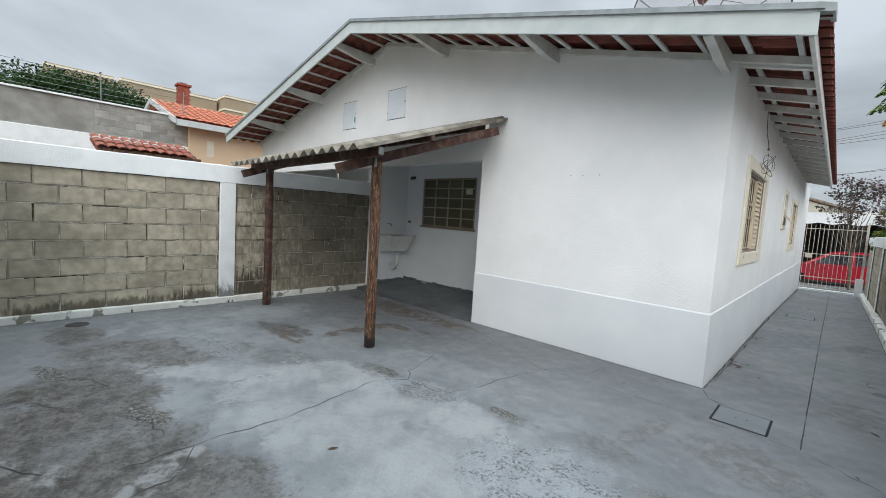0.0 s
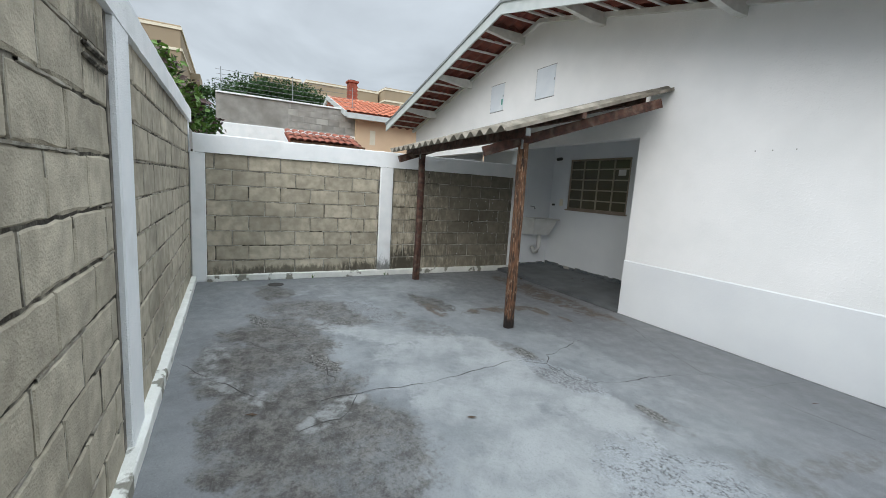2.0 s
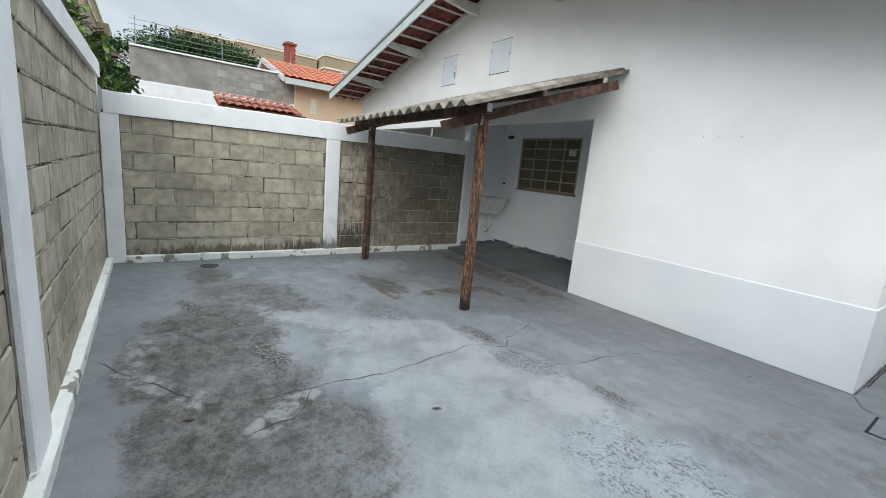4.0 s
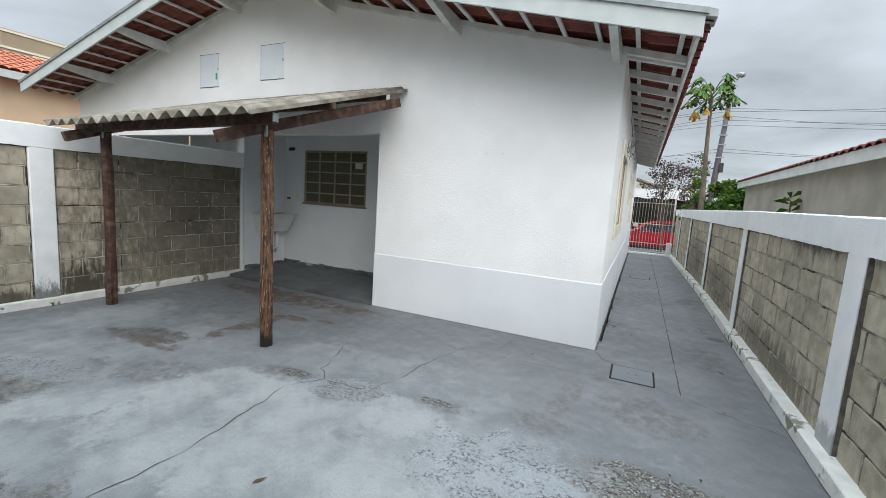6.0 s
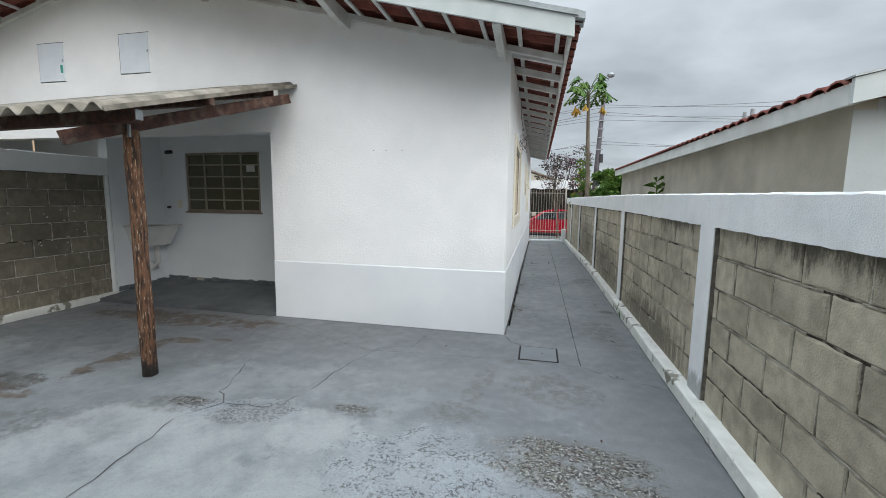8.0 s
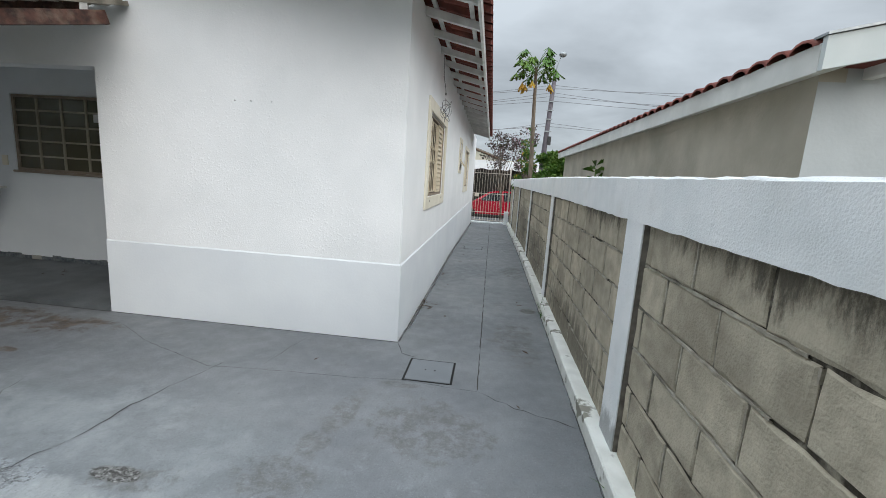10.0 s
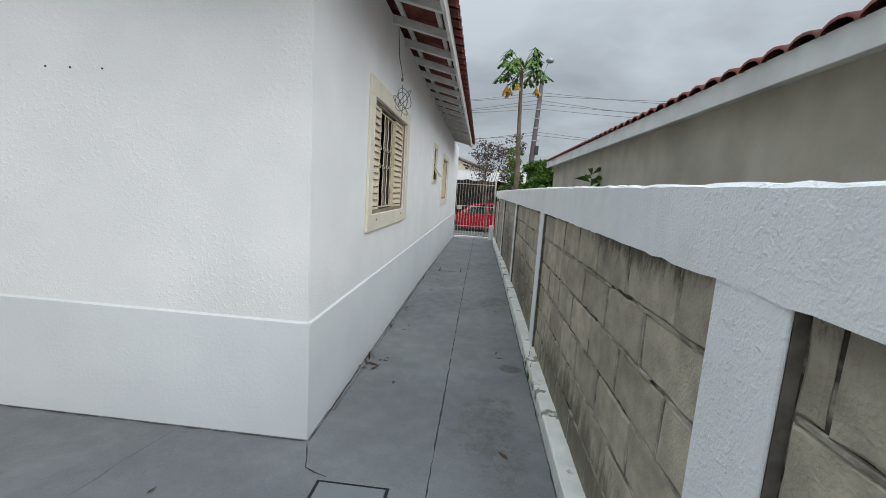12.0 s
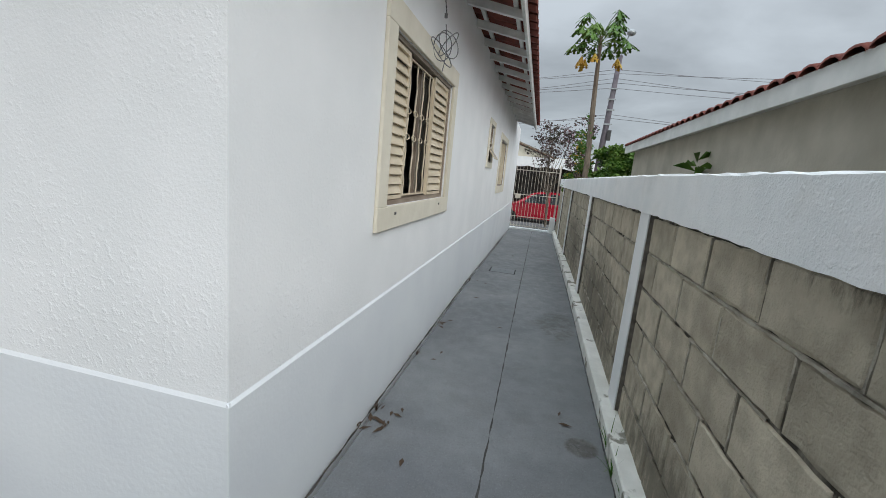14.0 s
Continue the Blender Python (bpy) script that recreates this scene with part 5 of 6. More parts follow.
JOINTS = [
    ([(XP + 0.02, YG - 0.024), (-2.0, YG - 0.025), (XH + 0.02, YG - 0.025)], 0.007, 0.004),
    ([(XH + 0.025, YG - 0.02), (XH + 0.025, 9.0), (XH + 0.025, 16.8)], 0.007, 0.004),
    ([(XE - 0.072, 0.1), (XE - 0.072, 9.0), (XE - 0.072, 16.8)], 0.004, 0.006),
    ([(XW + 0.036, 0.1), (XW + 0.036, 4.8)], 0.005, 0.006),
    ([(0.0, 3.92), (0.0, 8.0), (0.01, 12.5), (0.02, 17.1)], 0.0062, 0.004),
    ([(0.0, 3.92), (-0.16, 3.93), (-0.53, 3.96), (-0.83, 3.92), (-1.54, 3.88), (-1.90, 3.84), (-2.6, 4.1), (-3.05, 4.36)], 0.0022, 0.008),
    ([(0.0, 3.92), (0.13, 3.83), (0.31, 3.74), (0.60, 3.62)], 0.005, 0.02),
    ([(-0.70, 4.60), (-0.62, 4.4), (-0.5, 4.35)], 0.004, 0.01),
    ([(-1.45, 4.60), (-1.50, 4.35), (-1.55, 3.92)], 0.002, 0.01),
    ([(-2.51, 0.70), (-2.51, 0.82), (-2.53, 1.00), (-2.54, 1.13), (-2.52, 1.36), (-2.51, 1.59), (-2.52, 1.76), (-2.59, 2.11), (-2.63, 2.46), (-2.47, 2.66), (-2.62, 2.79), (-2.84, 3.41)], 0.0042, 0.030),
    ([(-2.47, 2.66), (-2.30, 2.66), (-2.12, 2.69), (-2.02, 2.89), (-1.97, 3.42), (-1.83, 3.91)], 0.0045, 0.03),
    ([(-2.21, 0.63), (-2.25, 0.74), (-2.27, 0.87), (-2.37, 0.96), (-2.51, 1.04)], 0.0055, 0.02),
    ([(-3.40, -0.03), (-3.06, 0.16), (-2.94, 0.27), (-2.80, 0.35), (-2.65, 0.45), (-2.56, 0.52)], 0.0050, 0.025),
    ([(-4.40, 0.49), (-4.11, 0.59), (-3.96, 0.75), (-3.7, 0.82)], 0.0045, 0.03),
    ([(-3.75, 0.42), (-3.45, 0.55), (-3.05, 0.90), (-2.75, 0.95)], 0.0035, 0.03),
    ([(-1.2, 1.1), (-0.9, 1.5), (-0.6, 1.6)], 0.0025, 0.03),
]
for i, (pts, w, wob) in enumerate(JOINTS):
    crack(pts, w, 40 + i, wobble=wob)
crack([(XP, YG - 0.03), (XW + 0.03, 4.62 - 0.0)], 0.006, 60, wobble=0.01)


# ---- dish ----
DISH_STEEL = surf("dark_dish_steel", (0.09, 0.09, 0.095), (0.15, 0.15, 0.155), 10, rough=0.6, bump=0)
def satellite_dish():
    base = Vector((-1.62, 6.75, roof_z(-1.62) - 0.05))
    d = tagged(empty("satellite_dish", base), label="large see-through mesh satellite dish with dark ribs on the roof", category="satellite dish")
    R, depth = 0.93, 0.34
    axis = Vector((-0.10, 0.54, 0.84)).normalized()
    feed = Vector((-1.69, 7.2, 4.71)) - base
    rim_c = feed - axis * 0.37 + Vector((0.06, 0, -0.06))
    u = axis.cross(Vector((0, 0, 1))).normalized()
    w = u.cross(axis)

    def at(r, a, up=0.0):
        return rim_c + (u * math.cos(a) + w * math.sin(a)) * r + axis * (depth * (r / R) ** 2 - depth + up)

    bm = bmesh.new()
    nr, na = 7, 48
    grid = [[bm.verts.new(at(R * (i + 0.3) / (nr + 0.3), 2 * math.pi * k / na)) for k in range(na)] for i in range(nr + 1)]
    for p, q in zip(grid, grid[1:]):
        for k in range(na):
            bm.faces.new((p[k], p[(k + 1) % na], q[(k + 1) % na], q[k]))
    part("mesh_bowl", bm, DISH_MESH, d, "pale see-through mesh", True)
    part("rim", tube([at(R, 2 * math.pi * k / 48) for k in range(49)], 0.009, 6), DISH_STEEL, d, "dark grey rim", True)
    for k in range(8):
        a = radians(15.5 + 45 * k)
        part("rib", tube([at(R * q / 6, a) for q in range(1, 7)], 0.007, 5), DISH_STEEL, d)
    vertex = at(0, 0)
    part("feed_strut", tube([vertex, feed], 0.012, 6), DISH_STEEL, d)
    for k in range(3):
        part("stay", tube([at(0.5, 2 * math.pi * (k + 0.25) / 3), feed], 0.004, 4), DISH_STEEL, d)
    part("feed_horn", tube([feed - axis * 0.09, feed - axis * 0.03, feed + axis * 0.08], 0.07, 10, radii=[0.055, 0.075, 0.05]), BRICK_RED, d, "rust-red feed horn")
    part("mast", tube([(0, 0, 0), (0, 0, 0.45), tuple(vertex)], 0.03, 8), DISH_STEEL, d, "grey mast")


satellite_dish()


# ---- gate ----
def build_gate():
    z0 = fall(Y_GATE) - 0.0
    g = tagged(empty("gate", (XH, Y_GATE, z0)), label="closed pale steel bar gate across the end of the passage", category="gate")
    w, h = XE - XH - 0.03, 2.0
    part("sill", box(0.01, w, -0.05, 0.15, -0.03, 0.045, 0.005), WALL_PAINT, g, "white sill under the gate")
    for z in (0.10, 0.40, 1.10, 1.86):
        part("rail", box(0.02, w - 0.02, -0.012, 0.012, z, z + 0.02), GATE_PAINT, g)
    n = 14
    for i in range(n):
        x = 0.04 + (w - 0.08) * i / (n - 1)
        part("bar", box(x - 0.0055, x + 0.0055, -0.026, -0.013, 0.08, h + (0.03 if i % 2 else 0.0), 0.002), GATE_PAINT, g)
    part("gate_post", box(w - 0.03, w + 0.01, -0.01, 0.05, -0.02, 2.1, 0.003), GATE_PAINT, g)
    part("lock_box", box(0.08, 0.24, -0.05, -0.0285, 0.98, 1.12, 0.004), GATE_PAINT, g, "rusty lock box")
    tagged(part("stub_pillar", box(XE - 0.17, XE - 0.01, Y_GATE - 0.26, Y_GATE - 0.06, fall(17) - 0.05, 0.30, 0.01), WALL_PAINT), label="low white masonry stub beside the gate", category="pillar")


build_gate()


# ---- car ----
def build_car():
    car = tagged(empty("car", (0.22, 21.9, -0.50), 0.0), label="red hatchback parked in the street beyond the gate", category="car")
    # side outline, front to the left
    low = [(-2.0, 0.30), (-2.05, 0.55), (-1.98, 0.72), (-1.15, 0.90), (1.85, 0.98), (2.02, 0.85), (2.05, 0.45), (2.0, 0.28)]
    bm = bmesh.new()

    def arch(cx):
        return [(cx + 0.36 * math.cos(a), 0.30 + 0.36 * math.sin(a)) for a in [math.pi * (1 - k / 8) for k in range(9)]]
    bottom = [(-2.0, 0.25)] + arch(-1.28) + arch(1.28) + [(2.0, 0.25)]
    outline = bottom + low[::-1][1:-1] + [(-2.05, 0.5)]
    add_prism(bm, outline, -0.84, 0.84)
    part("body", bm, CAR_RED, car, "glossy red body")
    part("underbody", box(-1.85, 1.85, -0.70, 0.70, 0.14, 0.249), BLACK_PLASTIC, car, "black underside")
    cab = [(-1.05, 0.91), (-0.35, 1.38), (0.15, 1.47), (1.1, 1.44), (1.75, 1.30), (1.88, 0.985)]
    bm = bmesh.new()
    f = []
    for y, k in ((-0.80, 0), (-0.62, 1), (0.62, 1), (0.80, 0)):
        f.append([bm.verts.new((x, y if z < 1.0 else math.copysign(0.62, y), z)) for x, z in cab] if k == 0 else None)
    a, b = f[0], f[3]
    n = len(cab)
    bm.faces.new(a); bm.faces.new(b[::-1])
    for i in range(n):
        bm.faces.new((a[i], b[i], b[(i + 1) % n], a[(i + 1) % n]))
    part("cabin", bm, CAR_RED, car, "red roof and pillars")
    for s in (-1, 1):
        for o in ([(-0.78, 0.97), (-0.28, 1.33), (0.25, 1.39), (0.28, 0.98)], [(0.36, 0.985), (0.34, 1.39), (1.05, 1.37), (1.38, 1.28), (1.45, 1.0)]):
            bm = bmesh.new()
            vs = [bm.verts.new((x, s * (0.805 - (z - 0.93) * 0.36 + 0.012), z)) for x, z in o]
            ws = [bm.verts.new((x, s * (0.805 - (z - 0.93) * 0.36 - 0.02), z)) for x, z in o]
            bm.faces.new(vs); bm.faces.new(ws[::-1])
            for i in range(len(vs)):
                bm.faces.new((vs[i], ws[i], ws[(i + 1) % len(vs)], vs[(i + 1) % len(vs)]))
            part("side_window", bm, CAR_GLASS, car, "dark side glass")
        mir = part("side_mirror", box(-0.82, -0.66, s * 0.93 - 0.07, s * 0.93 + 0.07, 0.95, 1.06, 0.02), CAR_RED, car)
        part("door_handle", box(0.12, 0.28, s * 0.845 - 0.012, s * 0.845 + 0.012, 0.82, 0.845, 0.004), CAR_RED, car)
        part("headlight", box(-2.03, -1.80, s * 0.72 - 0.10, s * 0.72 + 0.125, 0.62, 0.74, 0.02), CERAMIC, car, "clear headlight")
        part("sill_trim", box(-0.9, 0.9, s * 0.845 - 0.006, s * 0.845 + 0.006, 0.27, 0.34), BLACK_PLASTIC, car)
        for x in (-1.28, 1.28):
            wh = part("wheel", wheel_bm(x, s * 0.78), TYRE, car, "black wheel")
            part("rim", wheel_bm(x, s * 0.865, 0.19, 0.02), RIM, wh, "silver rim")


def wheel_bm(x, y, r=0.30, half=0.09):
    bm = bmesh.new()
    bmesh.ops.create_cone(bm, cap_ends=True, segments=24, radius1=r, radius2=r, depth=half * 2)
    bmesh.ops.rotate(bm, cent=(0, 0, 0), matrix=Matrix.Rotation(radians(90), 3, "X"), verts=bm.verts[:])
    bmesh.ops.translate(bm, vec=(x, y, 0.30), verts=bm.verts[:])
    return bm


build_car()


# ---- street side ----
def street_house():
    h = tagged(empty("street_house", (0, 27.5, -0.52)), label="low cream house with white scalloped canopy and dark carport", category="house")
    part("wall", prism([(-9.6, 3.13), (4.6, 3.13), (4.6, 3.15), (0.3, 3.25), (-5.0, 5.05), (-9.6, 3.45)], 1.06, 9.0), CREAM_PLASTER, h, "cream gable wall")
    part("roof", prism([(-10.3, 3.30), (-5.0, 5.14), (0.75, 3.18), (0.75, 3.26), (-5.0, 5.24), (-10.3, 3.40)], 0.6, 9.3), FIBRO, h, "grey sheet roof")
    part("barge_board", prism([(-10.3, 3.24), (-5.0, 5.08), (0.75, 3.12), (0.75, 3.175), (-5.0, 5.135), (-10.3, 3.295)], 0.56, 0.62), OLD_WOOD, h, "dark edge board")
    bm = bmesh.new()
    n = 60
    o = [(-6 + 10.5 * i / n, 2.66 - 0.09 * abs(math.sin(i * 0.62))) for i in range(n + 1)]
    add_prism(bm, [(-6, 3.12)] + o + [(4.5, 3.12)], -0.55, -0.50)
    part("canopy", bm, WALL_PAINT, h, "white scalloped canopy edge")
    part("canopy_top", box(-6, 4.6, -0.50, 8.0, 3.08, 3.12), WALL_PAINT, h)
    part("carport_side", box(-9.6, -6.001, 1.0, 8.0, 0, 3.12), CREAM_PLASTER, h)
    part("carport_side", box(4.5, 4.65, -0.4, 8.0, 0, 3.07), DARK, h)
    part("carport_back", box(-6, 4.5, 7.0, 7.1, 0, 3.07), DARK, h, "dark inside of the carport")
    for i in range(60):
        x = -5.9 + i * 0.15
        part("fence_bar", box(x, x + 0.025, -0.62, -0.60, 0.2, 2.3), BLACK_PLASTIC, h)
    part("fence_base", box(-6, 3.2, -0.7, -0.56, 0, 0.35, 0.01), CREAM_PLASTER, h)


street_house()


def leaf_cloud(bm, centre, radii, count, size, rnd, drop=0.0):
    """Small folded leaves in a loose clump."""
    for _ in range(count):
        while True:
            p = Vector((rnd.uniform(-1, 1), rnd.uniform(-1, 1), rnd.uniform(-1, 1)))
            if 0.25 < p.length < 1:
                break
        p = Vector((p.x * radii[0], p.y * radii[1], p.z * radii[2])) + Vector(centre)
        d = Vector((rnd.uniform(-1, 1), rnd.uniform(-1, 1), rnd.uniform(-0.9, 0.5))).normalized()
        s = d.orthogonal().normalized()
        s.rotate(Matrix.Rotation(rnd.uniform(0, 6.28), 3, d))
        L = size * rnd.uniform(0.6, 1.3)
        a, b = p, p + d * L
        m = p + d * L * 0.5
        q = d.cross(s) * L * 0.08
        v = [bm.verts.new(a), bm.verts.new(m + s * L * 0.26 + q), bm.verts.new(b), bm.verts.new(m - s * L * 0.26 + q)]
        bm.faces.new((v[0], v[1], v[2]))
        bm.faces.new((v[0], v[2], v[3]))


def make_tree(name, base, height, spread, material, label, seed, trunk_r=0.12, clumps=18, leaves=110, size=0.14, low=0.35, category="tree", extra=None):
    rnd = random.Random(seed)
    t = tagged(empty(name, base), label=label, category=category)
    bm = bmesh.new()
    lean = rnd.uniform(-0.1, 0.1)
    top = Vector((lean * height, rnd.uniform(-0.05, 0.05) * height, height * 0.62))
    add_tube(bm, [(0, 0, 0), top * 0.5 + Vector((0.04, 0.03, 0)), top], trunk_r, 7, radii=[trunk_r, trunk_r * 0.75, trunk_r * 0.45])
    centres = []
    for k in range(clumps):
        a, q = rnd.uniform(0, 6.28), rnd.uniform(0.25, 1.0)
        z = height * rnd.uniform(low, 0.93)
        w = math.sin(math.pi * min(1, max(0.12, (z / height - low * 0.6) / (1.05 - low * 0.6)))) ** 0.6
        c = Vector((math.cos(a) * spread * q * w, math.sin(a) * spread * q * w, z))
        centres.append(c)
        s = top * rnd.uniform(0.45, 1.0)
        mid = (s + c) / 2 + Vector((0, 0, -0.06 * height))
        add_tube(bm, [s, mid, c], 0.02, 5, radii=[trunk_r * 0.34, trunk_r * 0.2, trunk_r * 0.06])
    part("trunk", bm, BARK, t, "grey-brown trunk and limbs")
    bm = bmesh.new()
    for c in centres:
        r = spread * rnd.uniform(0.24, 0.42)
        leaf_cloud(bm, c, (r, r, r * rnd.uniform(0.55, 0.9)), leaves, size, rnd)
    cr = part("crown", bm, material, t, "")
    if extra:
        bm = bmesh.new()
        for c in centres:
            r = spread * 0.36
            leaf_cloud(bm, c, (r, r, r * 0.7), int(leaves * extra[1]), size * extra[2], rnd)
        part("blossom" if extra[0] is FLOWER else "young_leaves", bm, extra[0], t)
    return t


# street tree with purple-grey leaves, shrubs behind the east fence
make_tree("street_tree", (0.45, 19.0, -0.25), 3.85, 0.85, LEAF_PURPLE, "small flowering tree with dark purplish leaves by the pavement", 3, 0.045, 34, 34, 0.10, 0.58, extra=(FLOWER, 0.06, 0.6))
make_tree("street_tree", (1.30, 18.4, -0.25), 4.35, 0.60, LEAF_PURPLE, "slim flowering tree with pink blossom by the pavement", 9, 0.035, 22, 36, 0.10, 0.50, extra=(FLOWER, 0.22, 0.7))
make_tree("shrub", (1.72, 15.2, -0.32), 2.95, 0.72, LEAF, "dense fine-leaved green shrub behind the white-topped fence", 21, 0.05, 30, 330, 0.10, 0.40, "shrub", extra=(LEAF_LIGHT, 0.25, 1.2))
make_tree("shrub", (2.2, 16.3, -0.32), 2.7, 0.7, LEAF_DARK, "dark green shrub behind the fence", 22, 0.05, 18, 160, 0.10, 0.40, "shrub")
make_tree("shrub", (1.12, 15.6, -0.32), 3.3, 0.42, LEAF, "thin yellow-green climber at the papaya's foot", 23, 0.03, 18, 80, 0.09, 0.40, "shrub", extra=(LEAF_YELLOW, 0.12, 1.0))


def papaya(base, height):
    rnd = random.Random(12)
    t = tagged(empty("papaya_tree", base), label="tall slim papaya tree with drooping lobed leaves, some of them yellow", category="tree")
    part("trunk", tube([(0.14, 0, 0), (0.12, 0, height * 0.45), (0.05, 0, height * 0.75), (0.0, 0, height + 0.12)], 0.07, 8, radii=[0.085, 0.07, 0.055, 0.04]), BARK, t, "pale ringed trunk")
    olds = {0: 3.3, 1: 2.6, 2: 4.4, 3: 0.1}
    for k in range(36):
        old = k in olds
        a = olds[k] if old else k * 2.4 + rnd.uniform(-0.3, 0.3)
        age = (k / 36) if not old else 0.0
        L = rnd.uniform(0.50, 0.72) * (1.0 - 0.45 * age) * (0.62 if old else 1)
        z0 = height - (0.28 if old else 0.18 - 0.30 * age)
        rise = -0.05 if old else rnd.uniform(-0.05, 0.20) + 0.36 * age
        s = Vector((0, 0, z0))
        tip = Vector((math.cos(a) * L, math.sin(a) * L, z0 + rise))
        mid = (s + tip) / 2 + Vector((0, 0, 0.07))
        part("leaf_stalk", tube([s, mid, tip], 0.009, 4), LEAF_LIGHT, t)
        out, side = Vector((math.cos(a), math.sin(a), 0)), Vector((-math.sin(a), math.cos(a), 0))
        bm = bmesh.new()
        size = rnd.uniform(0.23, 0.33) * (0.95 if old else 1)
        for j in range(7):
            b = radians(-140 + 280 * j / 6) + rnd.uniform(-0.15, 0.15)
            droop = rnd.uniform(0.5, 1.3) + (0.7 if old else 0)
            d = (out * math.cos(b) + side * math.sin(b) + Vector((0, 0, -droop))).normalized()
            w = d.cross(Vector((0, 0, 1))).normalized()
            l = size * (1.0 if 1 < j < 5 else 0.75)
            sag = Vector((0, 0, -0.03))
            rows = ((0.0, 0.01), (0.35, 0.10), (0.50, 0.06), (0.62, 0.24), (0.74, 0.10), (0.84, 0.16), (1.0, 0.0))
            mid_, up, dn = [], [], []
            for f, g in rows:
                c = tip + d * l * f + sag * f * f
                mid_.append(bm.verts.new(c))
                up.append(bm.verts.new(c + w * l * g - Vector((0, 0, l * g * 0.35))))
                dn.append(bm.verts.new(c - w * l * g - Vector((0, 0, l * g * 0.35))))
            for q in range(6):
                bm.faces.new((mid_[q], mid_[q + 1], up[q + 1], up[q]))
                bm.faces.new((mid_[q], dn[q], dn[q + 1], mid_[q + 1]))
        part("leaf", bm, LEAF_YELLOW if old else (LEAF if k % 4 else LEAF_LIGHT), t, "yellowing lobed leaf" if old else "")
    for z, a in ((2.1, 0.4), (2.6, 2.9), (2.9, 5.5), (3.3, 3.4)):
        bm = bmesh.new()
        leaf_cloud(bm, (0.10 + 0.10 * math.cos(a), 0.10 * math.sin(a), z), (0.10, 0.10, 0.14), 12, 0.12, rnd)
        part("shoot", bm, LEAF, t, "leafy climber shoot")


papaya((1.0, 14.5, -0.3), 4.98)


def sprout():
    s = tagged(empty("sprout", (1.75, 8.9, 0.0)), label="young plant with long pointed leaves showing above the fence", category="plant")
    rnd = random.Random(2)
    part("stem", tube([(0, 0, 0), (0.02, 0, 1.0), (0.0, 0, 1.72)], 0.012, 5), LEAF, s)
    for k in range(9):
        a = k * 2.4
        d = Vector((math.cos(a), math.sin(a), rnd.uniform(0.0, 0.9))).normalized()
        L = rnd.uniform(0.22, 0.34)
        w = d.cross(Vector((0, 0, 1))).normalized() * 0.035
        p = Vector((0, 0, 1.55 + 0.03 * k))
        pts = [p, p + d * L * 0.5 + w + Vector((0, 0, 0.02)), p + d * L - Vector((0, 0, 0.10)), p + d * L * 0.5 - w + Vector((0, 0, 0.02))]
        bm = bmesh.new()
        v = [bm.verts.new(q) for q in pts]
        bm.faces.new((v[0], v[1], v[2])); bm.faces.new((v[0], v[2], v[3]))
        part("leaf", bm, LEAF, s)


sprout()


# ---- lamp pole and wires ----
def pole_and_wires():
    p = tagged(empty("utility_pole", (2.38, 22.0, -0.52)), label="concrete utility pole with a street lamp, brackets and many wires", category="utility pole")
    part("shaft", tube([(-0.20, 0, 0), (-0.07, 0, 3.6), (0.08, 0, 6.98)], 0.12, 8, radii=[0.15, 0.12, 0.09]), POLE_CONC, p, "tapered concrete shaft", True)
    part("lamp_arm", tube([(0.08, 0, 6.8), (0.13, -0.02, 7.3), (0.26, -0.05, 7.70)], 0.025, 6), METAL_GREY, p)
    bm = bmesh.new()
    bmesh.ops.create_uvsphere(bm, u_segments=14, v_segments=8, radius=0.16)
    bmesh.ops.scale(bm, vec=(1.1, 1.0, 0.75), verts=bm.verts[:])
    bmesh.ops.translate(bm, vec=(0.33, -0.05, 7.80), verts=bm.verts[:])
    part("lamp_head", bm, METAL_GREY, p, "rounded grey lamp head", True)
    for z in (4.35, 4.9, 5.3, 5.7):
        part("bracket", box(-0.16, 0.16, -0.13, -0.08, z, z + 0.05), METAL_GREY, p)
    part("junction_box", box(0.02, 0.18, -0.14, 0.0, 3.75, 4.15, 0.01), BLACK_PLASTIC, p)
    wires = tagged(empty("overhead_wires", (2.4, 22.0, 5.0)), label="thin overhead wires slung from the pole", category="wires")
    for k, z in enumerate((0.25, 0.45, 0.62, 0.8, 0.95, -0.75, -0.9)):
        for end in ((-26, 3 + 0.3 * k, 0.5), (30, -6.0 - 0.5 * k, 1.2 if k % 2 else -0.2)):
            pts = []
            for q in range(13):
                t = q / 12
                sag = 4 * t * (1 - t) * (0.7 + 0.25 * (k % 3))
                pts.append((end[0] * t, end[1] * t, z * (1 - t) + (z + end[2] * 0.6) * t - sag))
            part("wire", tube(pts, 0.009, 4), WIRE, wires)


pole_and_wires()


# ---- house next door, to the east ----
WOOD_WHITE_LIGHT = surf("pale_eave_board_paint", (0.62, 0.64, 0.62), (0.72, 0.73, 0.71), 5, (0.5, 0.5, 0.47), 1.5, 0.5, 0.7, 0.2, 40, 0.003)


PALE_BLUE = surf("pale_blue_wall_paint", (0.42, 0.455, 0.465), (0.49, 0.525, 0.535), 2.5, (0.44, 0.46, 0.45), 1.0, 0.5, 0.8, 0.3, 40, 0.005)


